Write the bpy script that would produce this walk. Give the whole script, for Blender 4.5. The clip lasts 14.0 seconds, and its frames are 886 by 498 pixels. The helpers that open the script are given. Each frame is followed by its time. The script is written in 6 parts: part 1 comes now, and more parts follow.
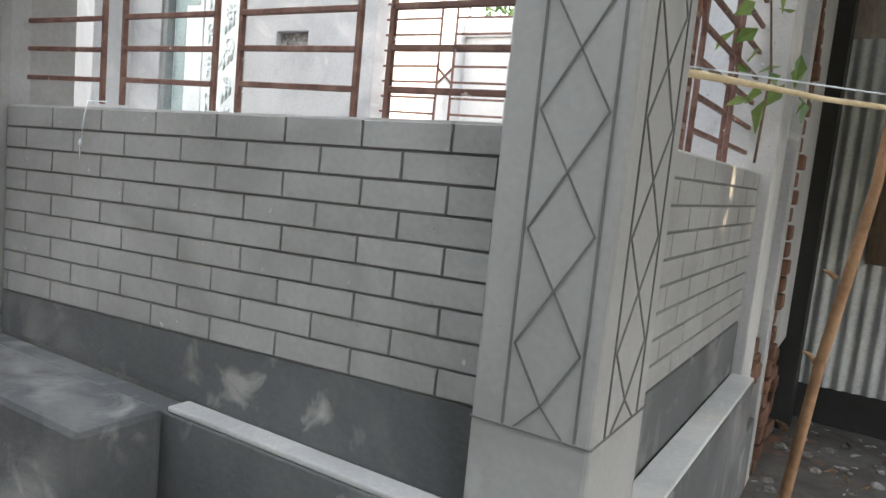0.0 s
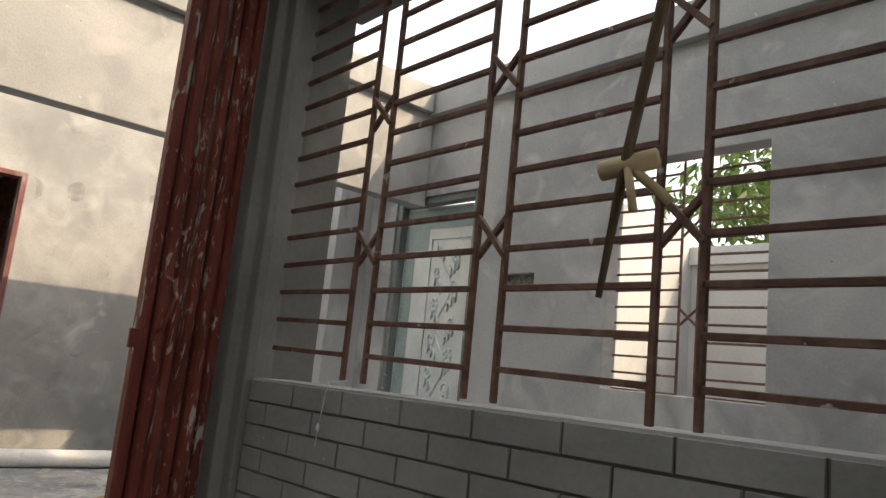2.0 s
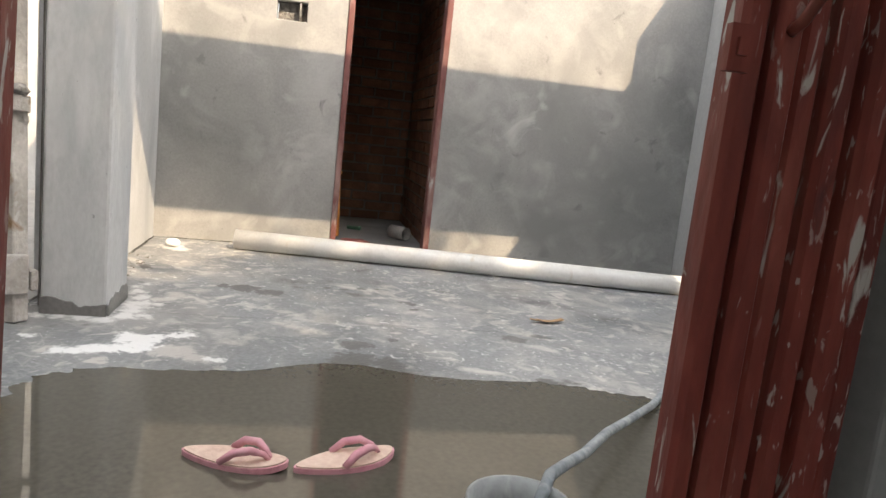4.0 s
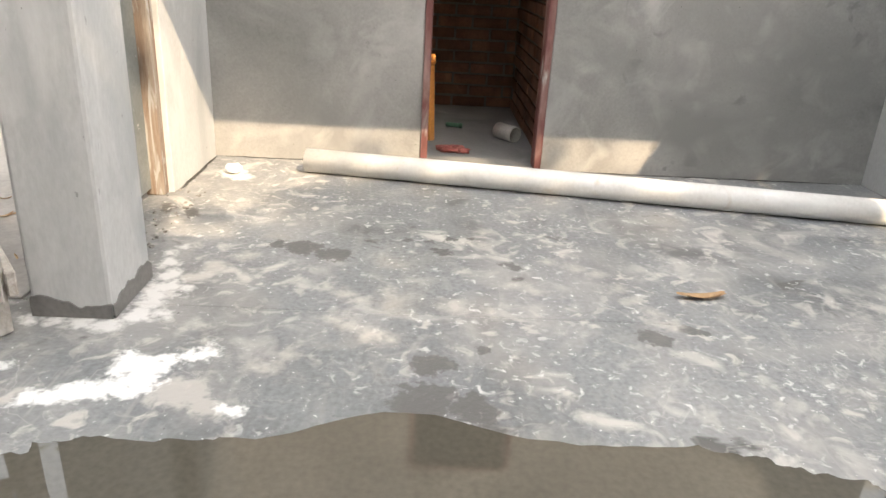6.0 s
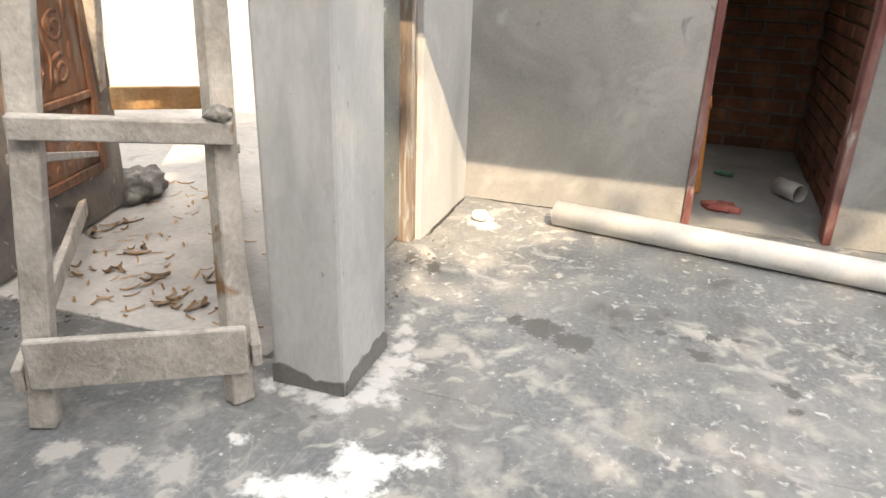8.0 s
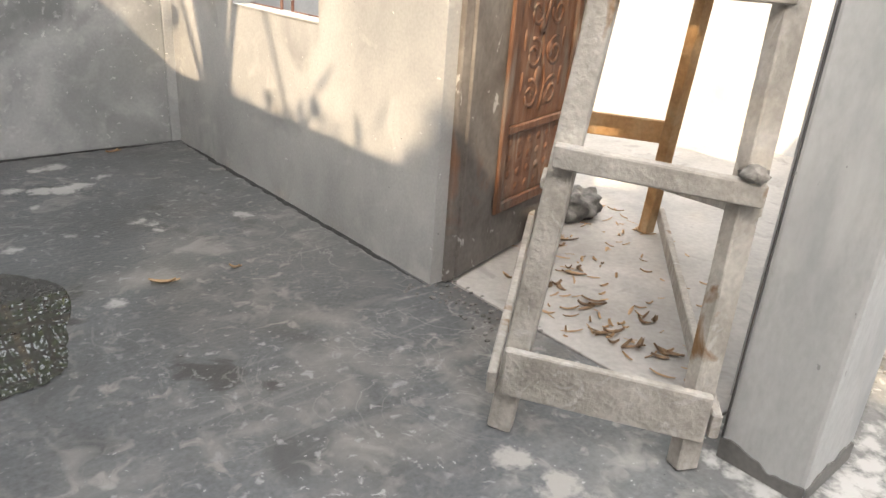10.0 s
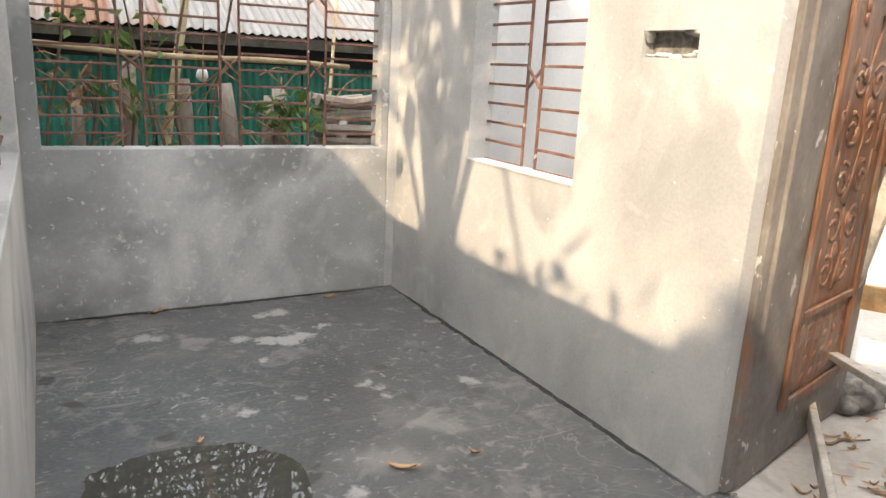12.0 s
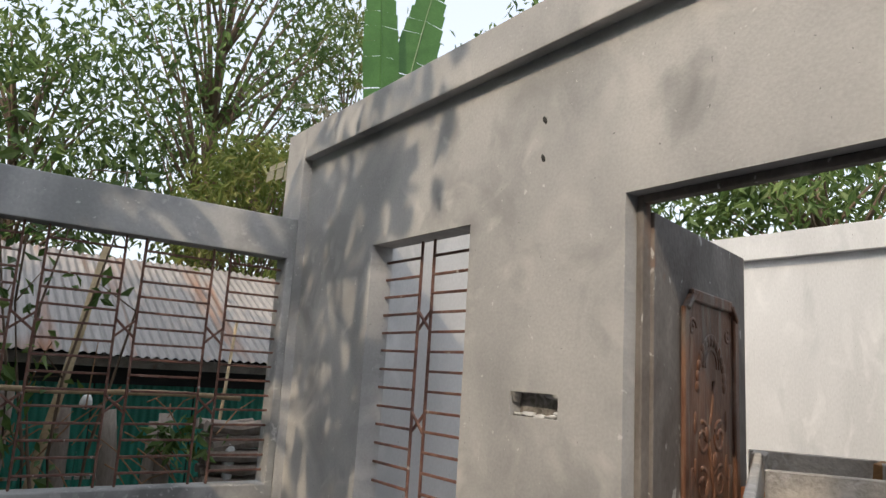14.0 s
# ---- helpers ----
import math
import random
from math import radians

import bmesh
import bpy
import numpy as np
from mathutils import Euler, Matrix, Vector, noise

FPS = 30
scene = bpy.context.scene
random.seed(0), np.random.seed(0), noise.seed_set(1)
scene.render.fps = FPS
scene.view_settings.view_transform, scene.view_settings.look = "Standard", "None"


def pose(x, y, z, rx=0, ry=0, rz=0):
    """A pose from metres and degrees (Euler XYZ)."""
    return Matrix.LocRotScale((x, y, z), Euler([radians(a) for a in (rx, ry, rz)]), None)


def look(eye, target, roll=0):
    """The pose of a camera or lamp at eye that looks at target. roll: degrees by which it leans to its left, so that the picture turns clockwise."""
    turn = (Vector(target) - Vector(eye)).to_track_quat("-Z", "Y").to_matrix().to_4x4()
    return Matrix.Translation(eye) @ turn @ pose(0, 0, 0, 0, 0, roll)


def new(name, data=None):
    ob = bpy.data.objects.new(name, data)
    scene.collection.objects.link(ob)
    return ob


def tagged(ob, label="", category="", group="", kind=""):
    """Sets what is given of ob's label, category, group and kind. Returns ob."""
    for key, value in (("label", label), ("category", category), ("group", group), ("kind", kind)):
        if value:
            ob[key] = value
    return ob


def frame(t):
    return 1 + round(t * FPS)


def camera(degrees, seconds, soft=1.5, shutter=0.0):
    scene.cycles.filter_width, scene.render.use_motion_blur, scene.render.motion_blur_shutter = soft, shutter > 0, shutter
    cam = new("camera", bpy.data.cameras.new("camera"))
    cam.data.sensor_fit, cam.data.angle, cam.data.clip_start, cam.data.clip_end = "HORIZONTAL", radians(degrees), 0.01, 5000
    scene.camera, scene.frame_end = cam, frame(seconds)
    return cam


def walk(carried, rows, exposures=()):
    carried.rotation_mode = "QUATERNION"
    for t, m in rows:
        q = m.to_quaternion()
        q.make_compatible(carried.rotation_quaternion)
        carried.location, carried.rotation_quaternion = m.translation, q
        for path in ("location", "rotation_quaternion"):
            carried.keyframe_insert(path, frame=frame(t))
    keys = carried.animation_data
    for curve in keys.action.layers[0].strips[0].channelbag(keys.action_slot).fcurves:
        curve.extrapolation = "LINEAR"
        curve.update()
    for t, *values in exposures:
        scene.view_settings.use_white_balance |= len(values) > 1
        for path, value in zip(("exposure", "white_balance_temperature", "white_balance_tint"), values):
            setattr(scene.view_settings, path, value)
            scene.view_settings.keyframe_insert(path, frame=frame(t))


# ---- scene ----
cam = camera(64.0, 14.0)
PATH = [
    (0, (-0.282, 0.353, 1.27), (-1.311, 2.052, 1.035), 5.6),
    (0.5, (-0.293, 0.351, 1.327), (-1.268, 2.096, 1.283), 5.0),
    (1, (-0.329, 0.352, 1.379), (-1.329, 2.079, 1.516), 4.0),
    (1.5, (-0.442, 0.423, 1.396), (-1.663, 1.97, 1.737), 3.6),
    (2, (-0.608, 0.498, 1.412), (-2.096, 1.795, 1.731), 5.7),
    (2.2, (-0.72, 0.511, 1.389), (-2.303, 1.708, 1.635), 6.8),
    (2.5, (-0.87, 0.53, 1.353), (-2.584, 1.556, 1.459), 7.0),
    (3, (-1.134, 0.555, 1.327), (-2.992, 1.292, 1.264), 5.5),
    (3.5, (-1.432, 0.637, 1.282), (-3.352, 1.178, 1.139), 5.1),
    (4, (-1.837, 0.711, 1.271), (-3.776, 1.094, 0.962), 6.3),
    (4.2, (-2.024, 0.747, 1.286), (-3.964, 1.076, 0.93), 6.3),
    (6.3, (-2.757, 0.888, 1.514), (-4.605, 0.945, 0.752), 2.9),
    (6.5, (-2.801, 0.896, 1.542), (-4.649, 0.944, 0.779), 2.7),
    (7, (-2.94, 0.886, 1.575), (-4.777, 0.821, 0.786), 2.4),
    (7.5, (-3.006, 0.869, 1.63), (-4.815, 0.601, 0.821), 1.9),
    (8, (-3.019, 0.791, 1.65), (-4.768, 0.212, 0.871), 1.8),
    (8.5, (-3.012, 0.706, 1.669), (-4.648, -0.155, 0.905), 2.4),
    (9, (-2.989, 0.665, 1.678), (-4.47, -0.441, 0.913), 2.9),
    (9.2, (-2.975, 0.656, 1.682), (-4.375, -0.555, 0.924), 2.9),
    (11.3, (-2.757, -0.066, 1.707), (-3.886, -1.525, 0.935), 4.4),
    (11.5, (-2.749, -0.087, 1.72), (-3.823, -1.61, 0.994), 3.9),
    (12, (-2.748, -0.088, 1.78), (-3.707, -1.774, 1.29), 3.1),
    (12.5, (-2.697, -0.035, 1.843), (-3.609, -1.8, 1.606), 2.6),
    (13, (-2.699, 0.002, 1.885), (-3.624, -1.771, 1.872), 2.2),
    (13.5, (-2.709, 0.039, 1.951), (-3.722, -1.674, 2.147), 2.3),
    (14, (-2.736, 0.052, 1.982), (-3.893, -1.542, 2.332), 3.5),
]
EXPOSURES = [(0.0, 2.4, 6600, 10), (0.5, 2.2, 6750, 10), (1.0, 1.65, 6950, 10), (1.5, 1.15, 7050, 10), (2.0, 0.55, 7250, 10), (2.5, 0.45, 7400, 10), (3.0, 1.15, 7000, 10), (3.5, 1.1, 7000, 10), (4.2, 1.1, 6900, 10),
             (6.3, 1.45, 7100, 10), (7.5, 1.45, 7100, 10), (8.5, 1.25, 7050, 10), (9.2, 1.25, 7000, 10), (11.3, 1.5, 7000, 10), (12.0, 1.45, 7050, 10), (12.5, 1.2, 7000, 10), (13.0, 0.95, 6900, 10), (13.5, 0.5, 6700, 10), (14.0, -0.2, 6350, 10)]
walk(cam, [(t, look(eye, target, roll)) for t, eye, target, roll in PATH], EXPOSURES)

# ---- light ----
SUN_WAY = Vector((1.0, 0.585, 1.035)).normalized()
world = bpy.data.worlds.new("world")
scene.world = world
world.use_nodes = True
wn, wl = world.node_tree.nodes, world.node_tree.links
sky = wn.new("ShaderNodeTexSky")
sky.sky_type, sky.sun_disc = "NISHITA", False
sky.sun_elevation = math.asin(SUN_WAY.z)
sky.sun_rotation = math.atan2(SUN_WAY.x, SUN_WAY.y)
sky.air_density, sky.dust_density, sky.ozone_density = 1.0, 5.0, 0.5
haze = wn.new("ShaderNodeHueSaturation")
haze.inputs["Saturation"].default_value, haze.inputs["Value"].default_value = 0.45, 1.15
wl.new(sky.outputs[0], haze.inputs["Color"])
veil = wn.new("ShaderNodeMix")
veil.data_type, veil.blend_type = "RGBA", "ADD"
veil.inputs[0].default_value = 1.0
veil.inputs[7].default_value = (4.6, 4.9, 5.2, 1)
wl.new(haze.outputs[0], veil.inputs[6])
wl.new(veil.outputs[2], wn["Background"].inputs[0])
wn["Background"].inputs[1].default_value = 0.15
sun = new("sun", bpy.data.lights.new("sun", "SUN"))
sun.data.energy, sun.data.angle, sun.data.color = 3.2, radians(0.5), (1.0, 0.80, 0.55)
sun.matrix_world = look(SUN_WAY * 30, (0, 0, 0))


# ---- materials ----
def material(name, stops, scale=3.0, rough=0.85, metal=0.0, bump=0.25, fine=60.0, vary=0.0, spots=None, spot_scale=2.0, spot_edge=(0.6, 0.68),
             stretch=(1, 1, 1), rough_range=None, spec=0.4, translucent=0.0, contrast=(0.3, 0.7), grainy=0.3):
    """Colour ramp over a cloudy noise, a fine grain, optional spots of another colour, bump from both."""
    m = bpy.data.materials.new(name)
    m.use_nodes = True
    n, l = m.node_tree.nodes, m.node_tree.links
    b = n["Principled BSDF"]
    geo = n.new("ShaderNodeNewGeometry")
    mp = n.new("ShaderNodeMapping")
    mp.inputs["Scale"].default_value = stretch
    l.new(geo.outputs["Position"], mp.inputs[0])
    def noise_node(sc, detail, distort=0.0):
        x = n.new("ShaderNodeTexNoise")
        x.inputs["Scale"].default_value, x.inputs["Detail"].default_value, x.inputs["Distortion"].default_value = sc, detail, distort
        l.new(mp.outputs[0], x.inputs["Vector"])
        return x
    big, grain = noise_node(scale, 6.0, 0.6), noise_node(fine, 5.0)
    ramp = n.new("ShaderNodeValToRGB")
    e = ramp.color_ramp.elements
    lo, hi = contrast
    while len(e) < len(stops):
        e.new(0.5)
    for k, c in enumerate(stops):
        e[k].position = lo + (hi - lo) * k / max(1, len(stops) - 1)
        e[k].color = (*c, 1)
    l.new(big.outputs[0], ramp.inputs[0])
    out = ramp.outputs[0]
    gmix = n.new("ShaderNodeMix")
    gmix.data_type, gmix.blend_type = "RGBA", "OVERLAY"
    gmix.inputs[0].default_value = grainy
    l.new(out, gmix.inputs[6]); l.new(grain.outputs[0], gmix.inputs[7])
    out = gmix.outputs[2]
    if spots:
        for col, sc, edge, dist, *wide in spots:
            sp = noise_node(sc, 8.0, dist)
            sr = n.new("ShaderNodeMapRange")
            sr.inputs[1].default_value, sr.inputs[2].default_value = edge
            l.new(sp.outputs[0], sr.inputs[0])
            amount = sr.outputs[0]
            for w in wide:
                area = n.new("ShaderNodeMapRange")
                area.inputs[1].default_value, area.inputs[2].default_value = 0.42, 0.62
                l.new(noise_node(w, 3.0, 0.5).outputs[0], area.inputs[0])
                both = n.new("ShaderNodeMath")
                both.operation = "MULTIPLY"
                l.new(amount, both.inputs[0]); l.new(area.outputs[0], both.inputs[1])
                amount = both.outputs[0]
            mx = n.new("ShaderNodeMix")
            mx.data_type = "RGBA"
            l.new(amount, mx.inputs[0]); l.new(out, mx.inputs[6])
            mx.inputs[7].default_value = (*col, 1)
            out = mx.outputs[2]
    if vary:
        oi = n.new("ShaderNodeObjectInfo")
        hsv = n.new("ShaderNodeHueSaturation")
        vr = n.new("ShaderNodeMapRange")
        vr.inputs[3].default_value, vr.inputs[4].default_value = 1 - vary, 1 + vary
        l.new(oi.outputs["Random"], vr.inputs[0]); l.new(vr.outputs[0], hsv.inputs["Value"]); l.new(out, hsv.inputs["Color"])
        out = hsv.outputs[0]
    l.new(out, b.inputs["Base Color"])
    b.inputs["Roughness"].default_value, b.inputs["Metallic"].default_value = rough, metal
    b.inputs["Specular IOR Level"].default_value = spec
    if rough_range:
        rr = n.new("ShaderNodeMapRange")
        rr.inputs[1].default_value, rr.inputs[2].default_value = 0.35, 0.65
        rr.inputs[3].default_value, rr.inputs[4].default_value = rough_range
        l.new(big.outputs[0], rr.inputs[0]); l.new(rr.outputs[0], b.inputs["Roughness"])
    if bump:
        bp = n.new("ShaderNodeBump")
        bp.inputs["Strength"].default_value, bp.inputs["Distance"].default_value = bump, 0.01
        add = n.new("ShaderNodeMath")
        l.new(grain.outputs[0], add.inputs[0]); l.new(big.outputs[0], add.inputs[1])
        l.new(add.outputs[0], bp.inputs["Height"]); l.new(bp.outputs[0], b.inputs["Normal"])
    if translucent:
        t = n.new("ShaderNodeBsdfTranslucent")
        mixs = n.new("ShaderNodeMixShader")
        mixs.inputs[0].default_value = translucent
        l.new(out, t.inputs[0]); l.new(b.outputs[0], mixs.inputs[1]); l.new(t.outputs[0], mixs.inputs[2])
        l.new(mixs.outputs[0], n["Material Output"].inputs[0])
    return m


def grey(v, warm=0.0):
    return (v * (1 + warm), v, v * (1 - warm))


PLASTER = material("cement_plaster", [grey(0.29, -.01), grey(0.39, .0), grey(0.48, .01)], 1.2, 0.9, bump=0.09, fine=85, grainy=0.16,
                   spots=[(grey(0.25, -.01), 1.9, (0.56, 0.72), 0.8), (grey(0.52, .02), 3.0, (0.60, 0.78), 1.5), (grey(0.56), 30.0, (0.71, 0.74), 0.5), (grey(0.20), 55.0, (0.725, 0.745), 0.3), (grey(0.50, .02), 5.0, (0.52, 0.80), 0.8, 1.1)])
PLASTER_POLISHED = material("trowelled_cement_plaster", [grey(0.23, .0), grey(0.31, .01), grey(0.40, .02)], 1.5, 0.75, bump=0.09, fine=85, grainy=0.18,
                            spots=[(grey(0.43, .0), 1.7, (0.56, 0.78), 1.0), (grey(0.20, .0), 6.0, (0.64, 0.70), 0.6), (grey(0.52, .02), 4.5, (0.50, 0.80), 0.9, 1.0), (grey(0.24, .0), 1.0, (0.52, 0.70), 0.8), (grey(0.50, .01), 2.6, (0.56, 0.72), 1.6, 0.8), (grey(0.16), 60.0, (0.72, 0.74), 0.3)])
PLASTER_PALE = material("pale_cement_plaster", [grey(0.42, -.01), grey(0.48, -.01), grey(0.54, -.01)], 1.1, 0.9, bump=0.09, fine=85, grainy=0.16, stretch=(1, 1, .45),
                        spots=[(grey(0.37, -.03), 1.6, (0.56, 0.74), 1.2), (grey(0.36, -.02), 3.4, (0.58, 0.68), 0.8, 1.0), (grey(0.64), 6.0, (0.52, 0.76), 0.8, 1.3), (grey(0.30), 60.0, (0.72, 0.74), 0.3)])
BLOCK = material("scored_plaster_block", [grey(0.205), grey(0.25), grey(0.29)], 2.5, 0.9, bump=0.12, fine=80, vary=0.05, grainy=0.15,
                 spots=[(grey(0.33), 6.0, (0.56, 0.76), 0.8, 1.2), (grey(0.185), 2.4, (0.58, 0.80), 0.6), (grey(0.15), 50.0, (0.71, 0.74), 0.3), (grey(0.38), 40.0, (0.72, 0.74), 0.3)])
PLASTER_DAMP = material("damp_patched_plaster", [grey(0.27, -.02), grey(0.37, -.01), grey(0.46, .0)], 1.2, 0.85, bump=0.1, fine=60, grainy=0.15, contrast=(0.38, 0.62),
                        spots=[(grey(0.20, -.02), 1.3, (0.46, 0.60), 0.5), (grey(0.50), 24.0, (0.58, 0.70), 0.4, 1.2), (grey(0.46), 5.0, (0.56, 0.74), 0.3, 1.4), (grey(0.54), 34.0, (0.66, 0.72), 0.4)])
COLUMN = material("smooth_column_plaster", [grey(0.22), grey(0.265), grey(0.31)], 1.6, 0.9, bump=0.06, fine=70, grainy=0.12,
                  spots=[(grey(0.21), 3.0, (0.56, 0.74), 0.8), (grey(0.42), 6.0, (0.58, 0.78), 0.8, 1.5), (grey(0.18), 55.0, (0.72, 0.74), 0.3)])
EDGE_DARK = material("dark_floor_edge", [grey(0.025), grey(0.06)], 9.0, 0.95, bump=0.3)
JOINT = material("scored_joint", [grey(0.10), grey(0.14)], 8.0, 0.95, bump=0.1)
DARK_BAND = material("dark_cement_wash", [grey(0.06, -.06), grey(0.085, -.06), grey(0.115, -.04)], 2.0, 0.85, bump=0.2, fine=70, grainy=0.2,
                     spots=[(grey(0.24, .02), 3.0, (0.50, 0.74), 0.8, 1.4), (grey(0.36, .03), 8.0, (0.58, 0.70), 0.8, 2.0)])
ROOM_FLOOR = material("dusty_cement_floor", [grey(0.33, .04), grey(0.40, .05), grey(0.46, .05)], 2.5, 0.95, bump=0.2, fine=45, grainy=0.2,
                      spots=[(grey(0.31, .05), 6.0, (0.6, 0.7), 1.0)])


def floor_material():
    """Trowelled concrete: dried cement milk, lime spills and footprints, darker where it is still damp."""
    m = material("damp_concrete_floor", [grey(0.15, -.06), grey(0.20, -.05), grey(0.25, -.03)], 1.5, 0.5, bump=0.24, fine=60, rough_range=(0.30, 0.65), spec=0.5, grainy=0.5,
                 spots=[(grey(0.31, .02), 1.7, (0.50, 0.78), 0.8), (grey(0.13, -.02), 2.3, (0.58, 0.70), 0.6), (grey(0.40, .04), 2.8, (0.52, 0.68), 0.9, 1.1), (grey(0.47, .04), 7.5, (0.54, 0.66), 0.8, 1.6),
                        (grey(0.46, .05), 16.0, (0.57, 0.67), 0.7, 1.9), (grey(0.10, .02), 3.1, (0.66, 0.69), 0.5), (grey(0.58), 26.0, (0.60, 0.69), 0.6, 3.0), (grey(0.62), 60.0, (0.68, 0.71), 0.3), (grey(0.08), 70.0, (0.72, 0.74), 0.3)])
    n, l = m.node_tree.nodes, m.node_tree.links
    bsdf = n["Principled BSDF"]
    geo = n.new("ShaderNodeNewGeometry")
    def cloud(scale, detail, distort, vec=None):
        x = n.new("ShaderNodeTexNoise")
        x.inputs["Scale"].default_value, x.inputs["Detail"].default_value, x.inputs["Distortion"].default_value = scale, detail, distort
        l.new(vec or geo.outputs["Position"], x.inputs["Vector"])
        return x
    def span(value, a, b, c=0.0, d=1.0):
        x = n.new("ShaderNodeMapRange")
        for k, q in enumerate((a, b, c, d)):
            x.inputs[k + 1].default_value = q
        l.new(value, x.inputs[0])
        return x.outputs[0]
    def calc(op, a, b):
        x = n.new("ShaderNodeMath")
        x.operation = op
        for k, q in enumerate((a, b)):
            if isinstance(q, (int, float)):
                x.inputs[k].default_value = q
            else:
                l.new(q, x.inputs[k])
        return x.outputs[0]
    def over(under, colour, amount):
        x = n.new("ShaderNodeMix")
        x.data_type = "RGBA"
        l.new(amount, x.inputs[0]); l.new(under, x.inputs[6])
        x.inputs[7].default_value = (*colour, 1)
        return x.outputs[2]
    col = bsdf.inputs["Base Color"].links[0].from_socket
    # damp towards the south end, with a cloudy border
    sep = n.new("ShaderNodeSeparateXYZ")
    l.new(geo.outputs["Position"], sep.inputs[0])
    damp = span(calc("ADD", calc("MULTIPLY", cloud(1.4, 5.0, 0.0).outputs[0], 1.6), sep.outputs["Y"]), 1.05, -0.15, 1.0, 0.46)
    mul = n.new("ShaderNodeMix")
    mul.data_type, mul.blend_type = "RGBA", "MULTIPLY"
    mul.inputs[0].default_value = 1.0
    l.new(col, mul.inputs[6]); l.new(damp, mul.inputs[7])
    col = mul.outputs[2]
    # thin dried water edges and trowel scratches
    edge = calc("ABSOLUTE", calc("SUBTRACT", cloud(2.6, 5.0, 1.8).outputs[0], 0.5), 0.0)
    area = span(cloud(0.9, 3.0, 0.4).outputs[0], 0.44, 0.60)
    col = over(col, grey(0.50, .04), calc("MULTIPLY", calc("MULTIPLY", span(edge, 0.010, 0.002), area), 0.26))
    turn = n.new("ShaderNodeMapping")
    turn.inputs["Rotation"].default_value, turn.inputs["Scale"].default_value = (0, 0, radians(33)), (1.0, 8.0, 1.0)
    l.new(geo.outputs["Position"], turn.inputs[0])
    col = over(col, grey(0.44, .05), calc("MULTIPLY", calc("MULTIPLY", span(cloud(3.0, 7.0, 0.8, turn.outputs[0]).outputs[0], 0.57, 0.70), area), 0.3))
    # places of spills: uneven rings round points of the plan
    shake = n.new("ShaderNodeVectorMath")
    shake.operation = "MULTIPLY_ADD"
    shake.inputs[1].default_value = (0.11, 0.11, 0.0)
    l.new(cloud(11.0, 5.0, 0.3).outputs["Color"], shake.inputs[0]); l.new(geo.outputs["Position"], shake.inputs[2])
    ragged_edge = calc("MULTIPLY", calc("SUBTRACT", cloud(55.0, 5.0, 0.3).outputs[0], 0.5), 0.07)
    def spill(colour, soft, amount, *rings, base=None, grow=0.008):
        field = None
        for x, y, q in rings:
            far = n.new("ShaderNodeVectorMath")
            far.operation = "DISTANCE"
            far.inputs[1].default_value = (x + 0.055, y + 0.055, FLOOR_Z)
            l.new(shake.outputs[0], far.inputs[0])
            d = calc("SUBTRACT", far.outputs["Value"], q + grow)
            field = d if field is None else calc("MINIMUM", field, d)
        return over(base, colour, calc("MULTIPLY", span(calc("ADD", field, ragged_edge), soft, -soft), amount))
    col = spill(grey(0.10, .02), 0.006, 0.85, (-5.085, 0.46, 0.055), (-5.04, 0.58, 0.055), (-5.11, 0.36, 0.03), (-5.20, 0.84, 0.012), (-5.21, 0.92, 0.014), (-5.23, 1.0, 0.014), (-5.24, 1.08, 0.012), (-5.10, 0.96, 0.028), (-4.50, 1.58, 0.036),
                (-4.56, 1.70, 0.026), (-4.316, 0.918, 0.045), (-4.39, 1.06, 0.02), (-4.15, 0.90, 0.07), (-4.12, 1.02, 0.05), (-4.99, 1.2, 0.02), (-4.54, -1.30, 0.05), (-4.55, -1.20, 0.05), (-4.55, -1.08, 0.05), (-4.53, -0.95, 0.05), (-4.55, -0.80, 0.04), base=col)
    col = spill(grey(0.44, .06), 0.030, 0.75, (-5.05, 1.335, 0.02), (-5.0, 1.42, 0.02), (-4.95, 1.50, 0.022), (-4.84, 1.54, 0.02), (-4.73, 1.565, 0.022), (-4.66, 1.61, 0.018), (-4.59, 1.647, 0.02), base=col)
    col = spill(grey(0.45, .06), 0.028, 0.8, (-4.56, 0.64, 0.016), (-4.52, 0.69, 0.016), (-4.47, 0.75, 0.022), (-4.45, 0.80, 0.014), (-4.77, 0.59, 0.010), (-4.73, 0.645, 0.010), (-4.69, 0.70, 0.010), (-4.76, 0.79, 0.012), (-4.66, 0.99, 0.03), (-4.62, 1.11, 0.02), (-4.93, 1.03, 0.014), (-4.79, 1.26, 0.012), (-4.85, 1.2, 0.012),
                (-5.33, 1.13, 0.02), (-4.28, 0.485, 0.02), (-4.35, 0.55, 0.012), (-4.9, 0.2, 0.02), (-4.98, 0.28, 0.02), base=col)
    col = spill(grey(0.42, .05), 0.014, 0.85, (-4.04, -0.518, 0.034), (-4.065, -0.366, 0.042), (-4.094, -0.202, 0.042), (-3.919, -0.299, 0.036), (-4.075, -0.28, 0.014), (-4.15, 0.33, 0.06), (-4.10, 0.40, 0.04), base=col)
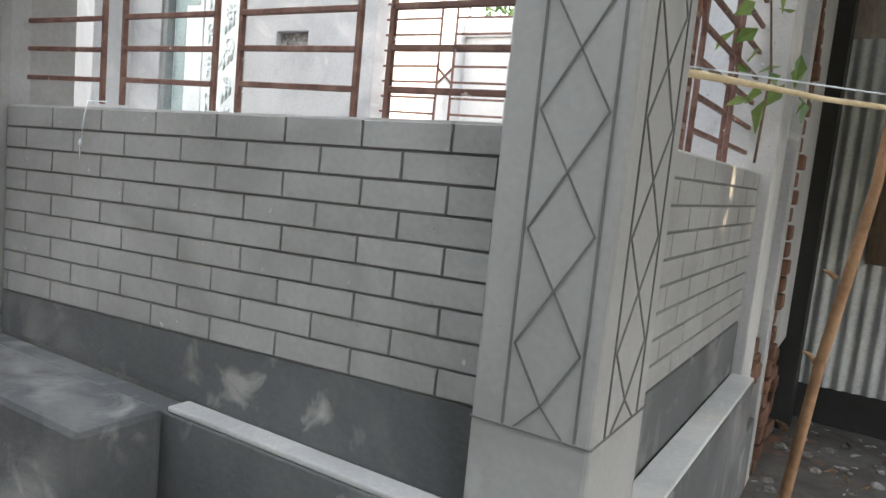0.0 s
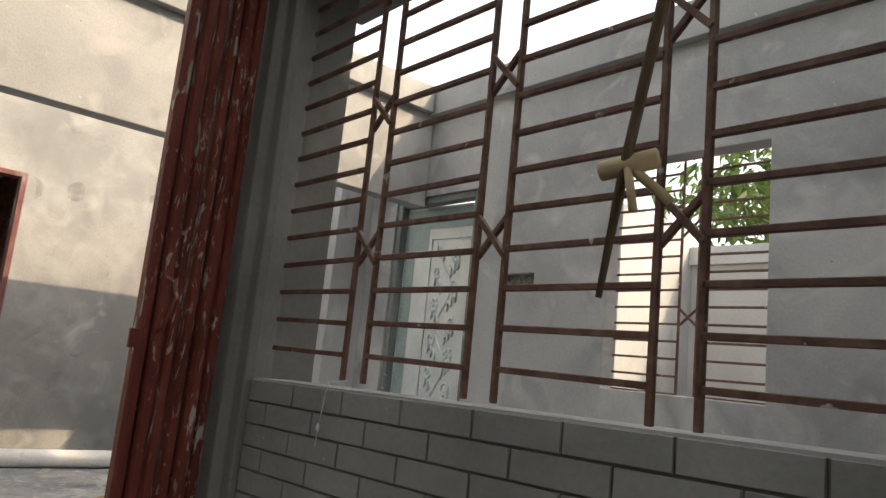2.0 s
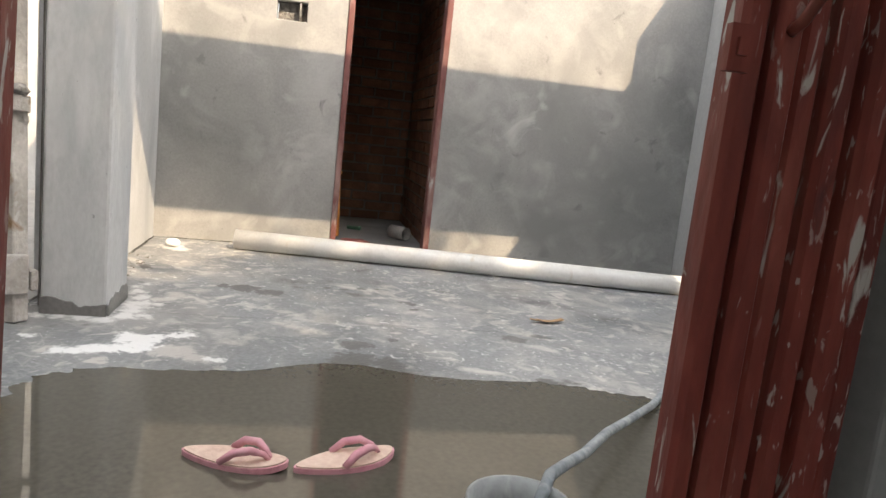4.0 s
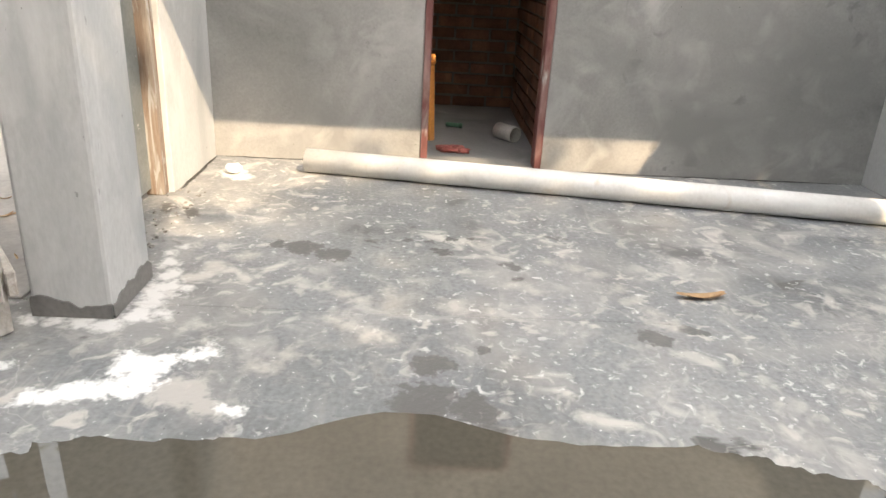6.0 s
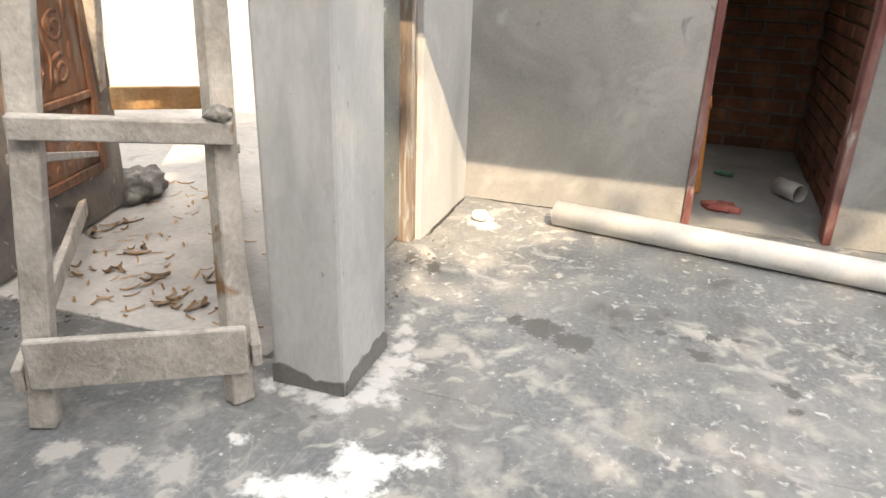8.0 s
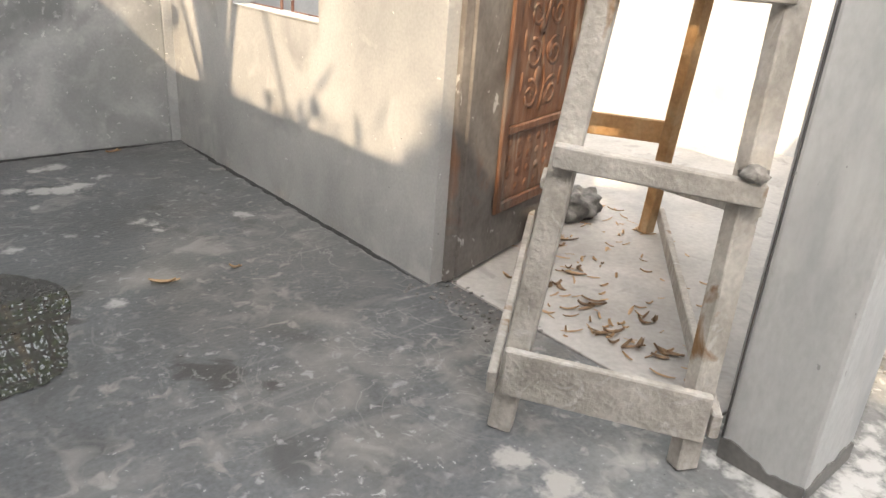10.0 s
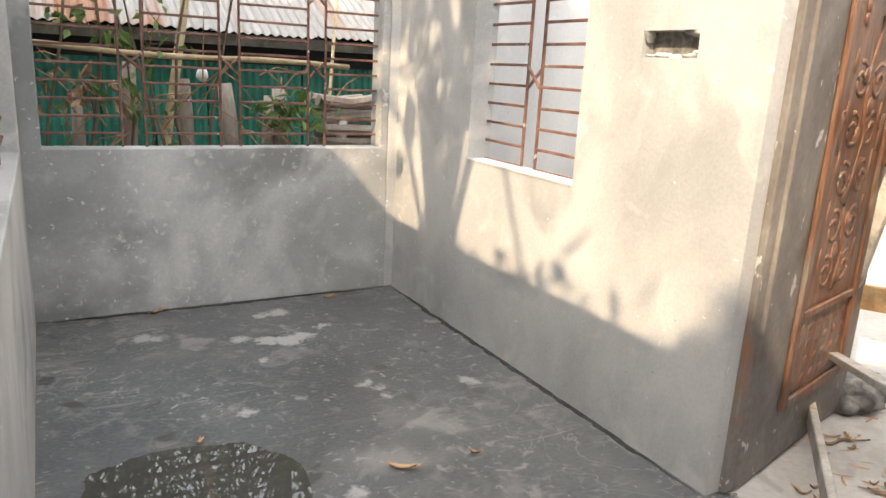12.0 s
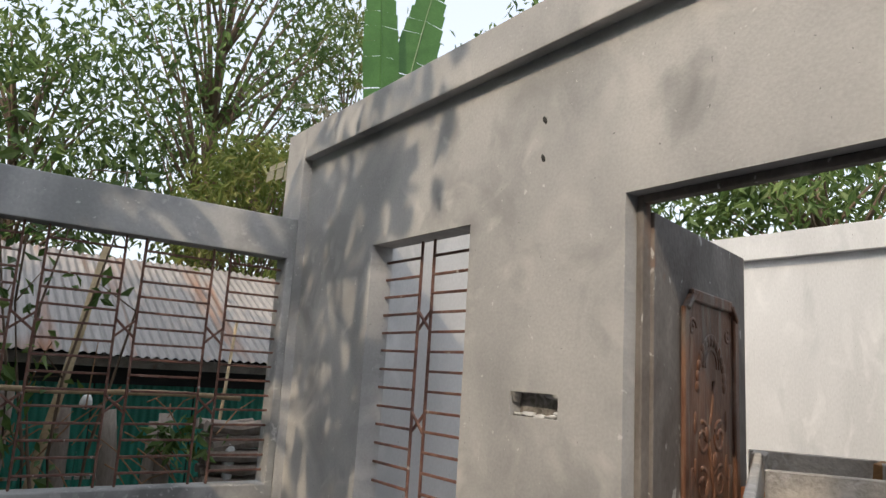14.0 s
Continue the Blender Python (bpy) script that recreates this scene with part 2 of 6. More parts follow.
    col = spill(grey(0.40, .02), 0.014, 0.7, (-3.084, -3.415, 0.045), (-3.14, -3.40, 0.03), (-3.742, -3.56, 0.05), (-3.66, -3.55, 0.03), (-3.687, -3.167, 0.05), (-3.77, -3.20, 0.04), (-3.60, -3.20, 0.04), (-3.48, -3.26, 0.03), (-3.506, -2.987, 0.022), (-3.84, -2.60, 0.012),
                (-3.86, -2.53, 0.012), (-3.87, -2.46, 0.010), (-4.257, -2.462, 0.03), (-3.513, -1.885, 0.024), (-3.549, -2.567, 0.012), (-3.333, -2.526, 0.015), (-3.9, -3.3, 0.02), base=col)
    col = spill(grey(0.72), 0.010, 0.95, (-4.275, 0.165, 0.042), (-4.25, 0.215, 0.036), (-4.30, 0.235, 0.018), (-4.318, 0.28, 0.015), (-4.335, 0.33, 0.024), (-4.21, 0.19, 0.028), (-4.17, 0.15, 0.024), (-4.135, 0.10, 0.034), (-4.12, 0.05, 0.026), (-4.105, 0.0, 0.020), (-4.18, 0.23, 0.028), (-4.155, 0.205, 0.022),
                (-4.09, 0.457, 0.012), (-4.229, -0.141, 0.008), (-4.304, 0.146, 0.026), base=col, grow=0.014)
    col = spill(grey(0.60, .01), 0.016, 0.92, (-4.475, -0.20, 0.016), (-4.472, -0.13, 0.018), (-4.468, -0.05, 0.024), (-4.468, 0.03, 0.036), (-4.53, 0.085, 0.034), (-4.60, 0.09, 0.036), (-4.67, 0.09, 0.034), (-4.74, 0.10, 0.036), (-4.82, 0.085, 0.030), (-4.90, 0.04, 0.026), (-4.98, 0.03, 0.020), (-5.06, 0.05, 0.014),
                (-4.55, 0.15, 0.012), (-4.72, 0.16, 0.014), (-6.0, -0.02, 0.06), (-5.93, 0.03, 0.05), base=col, grow=0.009)
    l.new(col, bsdf.inputs["Base Color"])
    return m


FLOOR_Z = 0.5
FLOOR = floor_material()
LIME = material("lime_whitened_white", [grey(0.66), grey(0.78)], 9.0, 0.9, bump=0.2)
WET = material("damp_stain", [grey(0.13, .03), grey(0.17, .03)], 5.0, 0.5, bump=0.1)
GRIT = material("cement_grit", [grey(0.10, .04), grey(0.20, .05), grey(0.34, .04)], 30.0, 0.95, bump=0.6)
WATER_CLEAR = material("clear_puddle_water", [(0.045, 0.045, 0.044), (0.062, 0.062, 0.06)], 1.0, 0.01, bump=0.0, spec=0.6)
WATER = material("puddle_water", [(0.075, 0.068, 0.055), (0.095, 0.088, 0.072)], 1.0, 0.02, bump=0.0, spec=0.5)
EARTH = material("earth_and_rubble", [(0.065, 0.058, 0.055), (0.105, 0.096, 0.09), (0.15, 0.14, 0.132)], 3.0, 0.95, bump=0.6, fine=25,
                 spots=[((0.30, 0.14, 0.09), 2.2, (0.62, 0.7), 1.0), (grey(0.4, .03), 12.0, (0.64, 0.68), 0.5)])
GATE_RED = material("red_oxide_gate_paint", [(0.11, 0.022, 0.018), (0.17, 0.034, 0.026), (0.22, 0.06, 0.045)], 14.0, 0.5, bump=0.2, stretch=(1, 1, 0.3),
                    spots=[(grey(0.40, .06), 30.0, (0.62, 0.66), 0.8), (grey(0.46, .06), 75.0, (0.60, 0.64), 0.6, 4.0), (grey(0.34, .08), 9.0, (0.66, 0.70), 0.5), ((0.06, 0.02, 0.02), 12.0, (0.66, 0.74), 0.5)])
# cement plaster with the shade of gate and washroom put into its colour
PLASTER_SHADED = material("shade_darkened_cement", [grey(0.17), grey(0.22), grey(0.27, .01)], 1.8, 0.9, bump=0.1, fine=60, grainy=0.15,
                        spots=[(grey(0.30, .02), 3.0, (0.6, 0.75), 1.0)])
GRILLE = material("red_oxide_grille_paint", [(0.086, 0.041, 0.032), (0.144, 0.070, 0.054), (0.187, 0.115, 0.090)], 20.0, 0.6, bump=0.2, fine=120,
                  spots=[(grey(0.40, .08), 24.0, (0.66, 0.7), 0.5)])
FRAME_RED = material("red_primer_door_frame", [(0.13, 0.045, 0.042), (0.19, 0.08, 0.075), (0.32, 0.21, 0.195)], 9.0, 0.7, bump=0.3, stretch=(1, 1, .3),
                     spots=[(grey(0.45, .04), 10.0, (0.54, 0.66), 0.8, 3.0)])
FRAME_WOOD = material("raw_wood_door_frame", [(0.17, 0.11, 0.08), (0.24, 0.19, 0.155), (0.30, 0.27, 0.245)], 6.0, 0.85, bump=0.4, stretch=(4, 4, .4),
                      spots=[(grey(0.36, .03), 9.0, (0.55, 0.62), 1.0)])
OLD_WOOD = material("cement_crusted_timber", [(0.32, 0.295, 0.265), (0.42, 0.39, 0.355), (0.53, 0.50, 0.46)], 7.0, 0.95, bump=0.6, fine=60, vary=0.1,
                    spots=[(grey(0.46, .05), 16.0, (0.58, 0.66), 1.0), ((0.24, 0.14, 0.07), 5.0, (0.63, 0.7), 0.6)])
RAW_WOOD = material("sawn_orange_timber", [(0.30, 0.16, 0.07), (0.42, 0.25, 0.12), (0.46, 0.33, 0.20)], 6.0, 0.8, bump=0.4, fine=60, vary=0.1)
CARVED = material("varnished_carved_wood", [(0.075, 0.034, 0.02), (0.135, 0.062, 0.036), (0.19, 0.105, 0.068)], 9.0, 0.5, bump=0.3, stretch=(3, 3, .5), fine=80,
                  spots=[((0.24, 0.20, 0.17), 12.0, (0.54, 0.70), 0.6, 3.0), ((0.16, 0.14, 0.125), 4.0, (0.55, 0.68), 0.6)])
CARVED_GREY = material("cement_smeared_door_wood", [(0.105, 0.09, 0.08), (0.15, 0.135, 0.125), (0.21, 0.195, 0.18)], 5.0, 0.75, bump=0.3, stretch=(1, 1, .7),
                       spots=[((0.20, 0.10, 0.06), 4.0, (0.62, 0.74), 0.6), (grey(0.42, .03), 20.0, (0.66, 0.7), 0.6)])
STEEL_DOOR = material("grey_teal_steel_door", [(0.15, 0.165, 0.165), (0.20, 0.215, 0.215), (0.26, 0.27, 0.262)], 3.0, 0.4, bump=0.1,
                      spots=[(grey(0.45), 22.0, (0.67, 0.7), 0.6), ((0.24, 0.15, 0.10), 4.0, (0.64, 0.72), 0.6)])
SILVER_DOOR = material("silver_embossed_door", [(0.60, 0.64, 0.64), (0.72, 0.75, 0.75)], 6.0, 0.35, metal=0.25, bump=0.1)
TEAL_TRIM = material("teal_door_sheet", [(0.28, 0.36, 0.36), (0.36, 0.44, 0.44)], 6.0, 0.4, metal=0.3, bump=0.1)
RUST_LOCK = material("rusty_lock_iron", [(0.20, 0.08, 0.04), (0.32, 0.14, 0.07)], 20.0, 0.7, metal=0.3)
BRICK = material("raw_red_brick", [(0.10, 0.055, 0.04), (0.15, 0.075, 0.05), (0.20, 0.11, 0.07)], 6.0, 0.95, bump=0.5, fine=60, vary=0.25)
MORTAR = material("brick_mortar", [grey(0.09, .1), grey(0.14, .1)], 12.0, 0.95, bump=0.5)
PVC = material("dusty_white_pvc", [grey(0.62, .02), grey(0.72, .01), grey(0.78)], 4.0, 0.4, bump=0.05, spots=[((0.56, 0.49, 0.41), 8.0, (0.62, 0.80), 0.8)])
PVC_GREY = material("grey_pvc_offcut", [grey(0.35, .04), grey(0.45, .04)], 8.0, 0.6, bump=0.1)
TIN = material("weathered_zinc_sheet", [(0.36, 0.37, 0.38), (0.45, 0.46, 0.47), (0.52, 0.53, 0.53)], 2.0, 0.45, metal=0.35, bump=0.1)
TIN_ROOF = material("rust_streaked_zinc_roof", [(0.22, 0.205, 0.20), (0.27, 0.255, 0.25), (0.32, 0.305, 0.30)], 1.5, 0.5, metal=0.25, bump=0.1, stretch=(1, .12, .12),
                    spots=[((0.26, 0.125, 0.07), 1.4, (0.60, 0.645), 0.3), ((0.25, 0.16, 0.12), 4.0, (0.58, 0.7), 0.5)])
TIN_GREEN = material("green_painted_tin", [(0.012, 0.12, 0.085), (0.02, 0.17, 0.125), (0.03, 0.21, 0.155)], 2.0, 0.5, bump=0.1)
TIN_BLACK = material("tarred_tin_and_shadow", [grey(0.018), grey(0.03)], 3.0, 0.7, bump=0.1)
TIN_BROWN = material("rusted_tin_flap", [(0.16, 0.11, 0.08), (0.26, 0.20, 0.16)], 4.0, 0.7, metal=0.2)
BARK = material("bark", [(0.10, 0.07, 0.05), (0.19, 0.14, 0.10)], 8.0, 0.95, bump=0.8, stretch=(1, 1, .3))
BAMBOO = material("dry_bamboo", [(0.34, 0.25, 0.14), (0.48, 0.38, 0.24)], 10.0, 0.6, bump=0.2)
STICK = material("brown_dry_branch", [(0.20, 0.11, 0.06), (0.34, 0.20, 0.11)], 10.0, 0.8, bump=0.4)
LEAF = material("green_leaves", [(0.045, 0.09, 0.024), (0.095, 0.16, 0.04), (0.17, 0.23, 0.07)], 2.2, 0.5, bump=0.0, translucent=0.35, contrast=(.35, .65))
LEAF_LIGHT = material("yellow_green_leaves", [(0.08, 0.12, 0.025), (0.14, 0.18, 0.04), (0.20, 0.20, 0.06)], 2.2, 0.5, bump=0.0, translucent=0.4, contrast=(.35, .65))
BANANA = material("banana_leaf", [(0.05, 0.13, 0.03), (0.08, 0.19, 0.05)], 3.0, 0.4, bump=0.1, translucent=0.35)
BANANA_DRY = material("dry_banana_leaf", [(0.26, 0.24, 0.16), (0.36, 0.33, 0.24)], 3.0, 0.8, bump=0.2, translucent=0.2)
DRY_LEAF = material("dry_leaves_and_shavings", [(0.12, 0.075, 0.045), (0.24, 0.16, 0.10), (0.40, 0.28, 0.17)], 24.0, 0.85, bump=0.1, vary=0.3)
SHAVING = material("tan_wood_shavings", [(0.34, 0.21, 0.11), (0.52, 0.36, 0.22)], 9.0, 0.8, bump=0.1)
PINK = material("pink_rubber", [(0.55, 0.22, 0.28), (0.66, 0.36, 0.40)], 10.0, 0.6, bump=0.1)
INSOLE = material("pale_pink_insole", [(0.56, 0.40, 0.33), (0.64, 0.48, 0.40)], 12.0, 0.8, bump=0.2)
ALU = material("cement_stained_bucket", [(0.24, 0.25, 0.25), (0.36, 0.37, 0.37)], 10.0, 0.5, metal=0.2, bump=0.1, spots=[(grey(0.45), 9.0, (0.6, 0.7), 1.0)])
HOSE = material("dusty_grey_hose", [(0.14, 0.16, 0.18), (0.34, 0.36, 0.37)], 25.0, 0.7, bump=0.2)
ORANGE = material("orange_plastic_chair", [(0.55, 0.22, 0.05), (0.62, 0.28, 0.08)], 6.0, 0.5, bump=0.0)
RAG = material("grey_cement_sack", [grey(0.07, .03), grey(0.14, .03), grey(0.24, .04)], 16.0, 0.9, bump=0.5)
RED_RAG = material("faded_red_cloth", [(0.30, 0.08, 0.07), (0.42, 0.16, 0.14)], 12.0, 0.95, bump=0.4)
ROPE = material("straw_rope", [(0.50, 0.40, 0.24), (0.62, 0.52, 0.34)], 20.0, 0.9, bump=0.2)
TWINE = material("blue_white_twine", [(0.55, 0.62, 0.68), (0.66, 0.70, 0.74)], 20.0, 0.8, bump=0.0)
STUMP = material("grey_weathered_posts", [(0.20, 0.16, 0.13), (0.32, 0.28, 0.25)], 8.0, 0.95, bump=0.6, stretch=(1, 1, .3))
GREEN_PIPE = material("green_pvc_scrap", [(0.10, 0.24, 0.16), (0.14, 0.30, 0.2)], 8.0, 0.5)
FARWALL = PLASTER_PALE


# ---- mesh building ----
class Build:
    """Collects vertices and faces for one mesh."""
    def __init__(self):
        self.v, self.f = [], []

    def add(self, verts, faces):
        k = len(self.v)
        self.v += [tuple(p) for p in verts]
        self.f += [tuple(k + i for i in f) for f in faces]
        return self

    def box(self, x0, x1, y0, y1, z0, z1, m=None, c=0.0):
        if c:
            v = []
            for z, d in ((z0, c), (z0 + c, 0), (z1 - c, 0), (z1, c)):
                a0, a1, b0, b1 = x0 + d, x1 - d, y0 + d, y1 - d
                v += [(a0, b0 + c, z), (a0 + c, b0, z), (a1 - c, b0, z), (a1, b0 + c, z), (a1, b1 - c, z), (a1 - c, b1, z), (a0 + c, b1, z), (a0, b1 - c, z)]
            n = 8
            f = [tuple(range(n - 1, -1, -1)), tuple(range(3 * n, 4 * n))]
            f += [(r * n + i, r * n + (i + 1) % n, (r + 1) * n + (i + 1) % n, (r + 1) * n + i) for r in range(3) for i in range(n)]
        else:
            v = [(x, y, z) for z in (z0, z1) for x, y in ((x0, y0), (x1, y0), (x1, y1), (x0, y1))]
            f = [(3, 2, 1, 0), (4, 5, 6, 7), (0, 1, 5, 4), (1, 2, 6, 5), (2, 3, 7, 6), (3, 0, 4, 7)]
        if m is not None:
            v = [m @ Vector(p) for p in v]
        return self.add(v, f)

    def beam(self, a, b, w, h, roll=0.0, c=0.0):
        """A timber or bar from a to b with section w x h."""
        a, b = Vector(a), Vector(b)
        q = (b - a).to_track_quat("Z", "Y").to_matrix().to_4x4()
        return self.box(-w / 2, w / 2, -h / 2, h / 2, 0, (b - a).length, Matrix.Translation(a) @ q @ pose(0, 0, 0, 0, 0, roll), c)

    def tube(self, pts, radii, n=8, caps=True):
        pts = [Vector(p) for p in pts]
        radii = radii if isinstance(radii, (list, tuple)) else [radii] * len(pts)
        v, f = [], []
        for i, p in enumerate(pts):
            d = (pts[min(i + 1, len(pts) - 1)] - pts[max(i - 1, 0)]).normalized()
            u = d.orthogonal().normalized() if abs(d.z) > 0.99 else d.cross(Vector((0, 0, 1))).normalized()
            w = d.cross(u)
            v += [p + (u * math.cos(2 * math.pi * k / n) + w * math.sin(2 * math.pi * k / n)) * radii[i] for k in range(n)]
        for i in range(len(pts) - 1):
            f += [(i * n + k, i * n + (k + 1) % n, (i + 1) * n + (k + 1) % n, (i + 1) * n + k) for k in range(n)]
        if caps:
            f += [tuple(range(n - 1, -1, -1)), tuple(range((len(pts) - 1) * n, len(pts) * n))]
        return self.add(v, f)

    def blob(self, c, r, seed=0, n=10, rough=0.25):
        """A lumpy closed stone."""
        v, f = [], []
        rows = n // 2
        for i in range(rows + 1):
            a = math.pi * i / rows
            for k in range(n):
                d = Vector((math.sin(a) * math.cos(2 * math.pi * k / n), math.sin(a) * math.sin(2 * math.pi * k / n), math.cos(a)))
                s = 1 + rough * noise.noise(d * 1.7 + Vector((seed * 3.1, seed, 0)))
                v.append((c[0] + d.x * r[0] * s, c[1] + d.y * r[1] * s, c[2] + d.z * r[2] * s))
        for i in range(rows):
            f += [(i * n + k, (i + 1) * n + k, (i + 1) * n + (k + 1) % n, i * n + (k + 1) % n) for k in range(n)]
        return self.add(v, f)

    def patch(self, cx, cy, rx, ry, z, seed, n=48, lobes=0.45, h=0.0015, turn=0.0):
        """A thin flat splash with an uneven rim."""
        rim = []
        for k in range(n):
            a = 2 * math.pi * k / n
            d = Vector((math.cos(a) * 1.6, math.sin(a) * 1.6, seed * 2.7))
            s = 1 + lobes * (noise.noise(d) + 0.6 * noise.noise(d * 2.7)) + 0.16 * noise.noise(d * 6) + 0.07 * noise.noise(d * 15)
            x, y = math.cos(a) * rx * s, math.sin(a) * ry * s
            rim.append((cx + x * math.cos(turn) - y * math.sin(turn), cy + x * math.sin(turn) + y * math.cos(turn)))
        v = [(x, y, z) for x, y in rim] + [(cx, cy, z + h)]
        return self.add(v, [(k, (k + 1) % n, n) for k in range(n)])

    def mesh(self, name, mat, smooth=False):
        me = bpy.data.meshes.new(name)
        me.from_pydata(self.v, [], self.f)
        me.validate()
        me.materials.append(mat)
        if smooth:
            me.polygons.foreach_set("use_smooth", [True] * len(me.polygons))
        return me


def thing(name, at=(0, 0, 0), label="", category="", group="", kind=""):
    ob = new(name)
    ob.location = at
    ob.empty_display_size = 0.1
    return tagged(ob, label, category, group, kind)


def part(name, b, mat, parent=None, label="", smooth=False, category="", kind="", group=""):
    me = b.mesh(name, mat, smooth)
    ob = new(name, me)
    if parent is not None:
        ob.parent = parent
        ob.matrix_parent_inverse = Matrix.Translation(parent.matrix_basis.translation).inverted() if parent.parent is None else Matrix()
    return tagged(ob, label, category, group, kind)


def soften(ob, width=0.006, segments=2):
    md = ob.modifiers.new("rounded_edges", "BEVEL")
    md.width, md.segments, md.limit_method, md.angle_limit = width, segments, "ANGLE", radians(50)
    return ob


def wall_build(axis, p0, p1, u0, u1, z0, z1, holes=()):
    """A wall between planes p0 and p1 of the axis, with rectangular openings (u0, u1, z0, z1) right through it."""
    us = sorted({u0, u1, *[h for q in holes for h in q[:2]]})
    zs = sorted({z0, z1, *[h for q in holes for h in q[2:]]})
    full = {}
    for i in range(len(us) - 1):
        for k in range(len(zs) - 1):
            cu, cz = (us[i] + us[i + 1]) / 2, (zs[k] + zs[k + 1]) / 2
            full[i, k] = not any(a < cu < b and c < cz < d for a, b, c, d in holes)
    b, index = Build(), {}
    def vert(p, u, z):
        key = (p, round(u, 5), round(z, 5))
        if key not in index:
            index[key] = len(b.v)
            b.v.append((p, u, z) if axis == "x" else (u, p, z))
        return index[key]
    def quad(*q):
        b.f.append(tuple(vert(*c) for c in (q if axis == "x" else q[::-1])))
    for (i, k), on in full.items():
        if not on:
            continue
        a, c, d, e = us[i], us[i + 1], zs[k], zs[k + 1]
        quad((p1, a, d), (p1, c, d), (p1, c, e), (p1, a, e))
        quad((p0, c, d), (p0, a, d), (p0, a, e), (p0, c, e))
        if not full.get((i - 1, k)):
            quad((p0, a, d), (p1, a, d), (p1, a, e), (p0, a, e))
        if not full.get((i + 1, k)):
            quad((p1, c, d), (p0, c, d), (p0, c, e), (p1, c, e))
        if not full.get((i, k - 1)):
            quad((p0, a, d), (p0, c, d), (p1, c, d), (p1, a, d))
        if not full.get((i, k + 1)):
            quad((p0, a, e), (p1, a, e), (p1, c, e), (p0, c, e))
    return b


def wall(name, label, *a, mat=None, rounded=0.006):
    ob = part(name, wall_build(*a), mat or PLASTER, None, label, category="wall", kind="structure")
    return soften(ob, rounded)


def slab(name, label, category, mat, *boxes, rounded=0.005):
    b = Build()
    for q in boxes:
        b.box(*q)
    return soften(part(name, b, mat, None, label, category=category, kind="structure"), rounded)


# ---- structure: the unroofed house ----
FL, GRADE = 0.5, 0.0
slab("floor", "damp grey concrete floor of the veranda and porch", "floor", FLOOR,
     (-6.32, -4.60, -0.28, 3.75, 0.3, FL), (-4.60, -2.46, -3.92, 3.75, 0.3, FL), (-2.46, -0.72, 1.50, 3.75, 0.3, FL))
slab("room_floor", "dusty pale cement floor of the west room", "floor", ROOM_FLOOR, (-8.2, -4.604, -4.0, -0.284, 0.3, FL + 0.004))
slab("room_floor_north", "dusty pale cement floor of the north room", "floor", ROOM_FLOOR, (-6.9, -0.7, 3.754, 7.2, 0.3, FL + 0.004))
slab("washroom_floor", "bare grey cement floor of the unlit washroom", "floor", PLASTER_SHADED, (-8.25, -6.324, 0.3, 1.75, 0.3, FL + 0.006))
slab("plinth", "dark cement-washed plinth below the veranda floor", "plinth", DARK_BAND,
     (-6.4, -2.45, -3.98, 3.7, -0.1, 0.298), (-2.45, -0.62, 1.45, 3.7, -0.1, 0.298))

# west wall with window and doorway, and its raised band at the top
WX, WT = -4.515, 0.125
wall("wall_west", "grey cement-plastered wall with a window and a doorway", "x", WX - WT, WX, -3.97, -0.20, FL, 3.25,
     ((-3.005, -2.215, 1.372, 2.605), (-1.410, -0.201, FL - 1, 2.6), (-1.925, -1.685, 1.855, 1.94)), mat=PLASTER)
slab("coping_west", "projecting cement band along the wall top", "coping", PLASTER, (WX - WT - 0.01, WX + 0.055, -3.80, 3.63, 3.215, 3.41))
wall("wall_over_porch", "plastered beam wall spanning the open porch", "x", WX - WT, WX, 0.034, 3.69, 2.52, 3.213, mat=PLASTER)
slab("wall_over_doorway", "plastered beam over the porch pier", "wall", PLASTER, (WX - WT, WX, -0.198, 0.032, 2.605, 3.213))
slab("pilaster_southwest", "plastered corner pilaster rising above the beam", "pilaster", PLASTER, (WX - WT, WX + 0.055, -4.05, -3.803, FL, 3.41))
slab("pier_porch", "pale cement-plastered pier at the porch corner", "pier", PLASTER_PALE, (-4.79, -4.50, -0.196, 0.028, FL, 2.602), rounded=0.012)
skirt = Build()
ring = [(-4.50, -0.196), (-4.50, 0.028), (-4.79, 0.028)]
for (x0, y0), (x1, y1) in zip(ring, ring[1:]):
    nx, ny = (0.0035, 0) if x0 == x1 else (0, 0.0035)
    cols = 40
    low = [(x0 + (x1 - x0) * k / cols + nx, y0 + (y1 - y0) * k / cols + ny) for k in range(cols + 1)]
    top = [FL + 0.05 + 0.03 * noise.noise(Vector((x * 9, y * 9, 5))) + 0.012 * noise.noise(Vector((x * 40, y * 40, 5))) for x, y in low]
    skirt.add([(x, y, FL + 0.0005) for x, y in low] + [(x, y, z) for (x, y), z in zip(low, top)] + [(x - nx, y - ny, z + 0.002) for (x, y), z in zip(low, top)],
              [(k, k + 1, cols + 2 + k, cols + 1 + k) for k in range(cols)] + [(cols + 1 + k, cols + 2 + k, 2 * cols + 3 + k, 2 * cols + 2 + k) for k in range(cols)])
part("pier_damp_skirt", skirt, WET, None, "dark damp skirt along the foot of the pier", category="damp skirt", kind="structure")

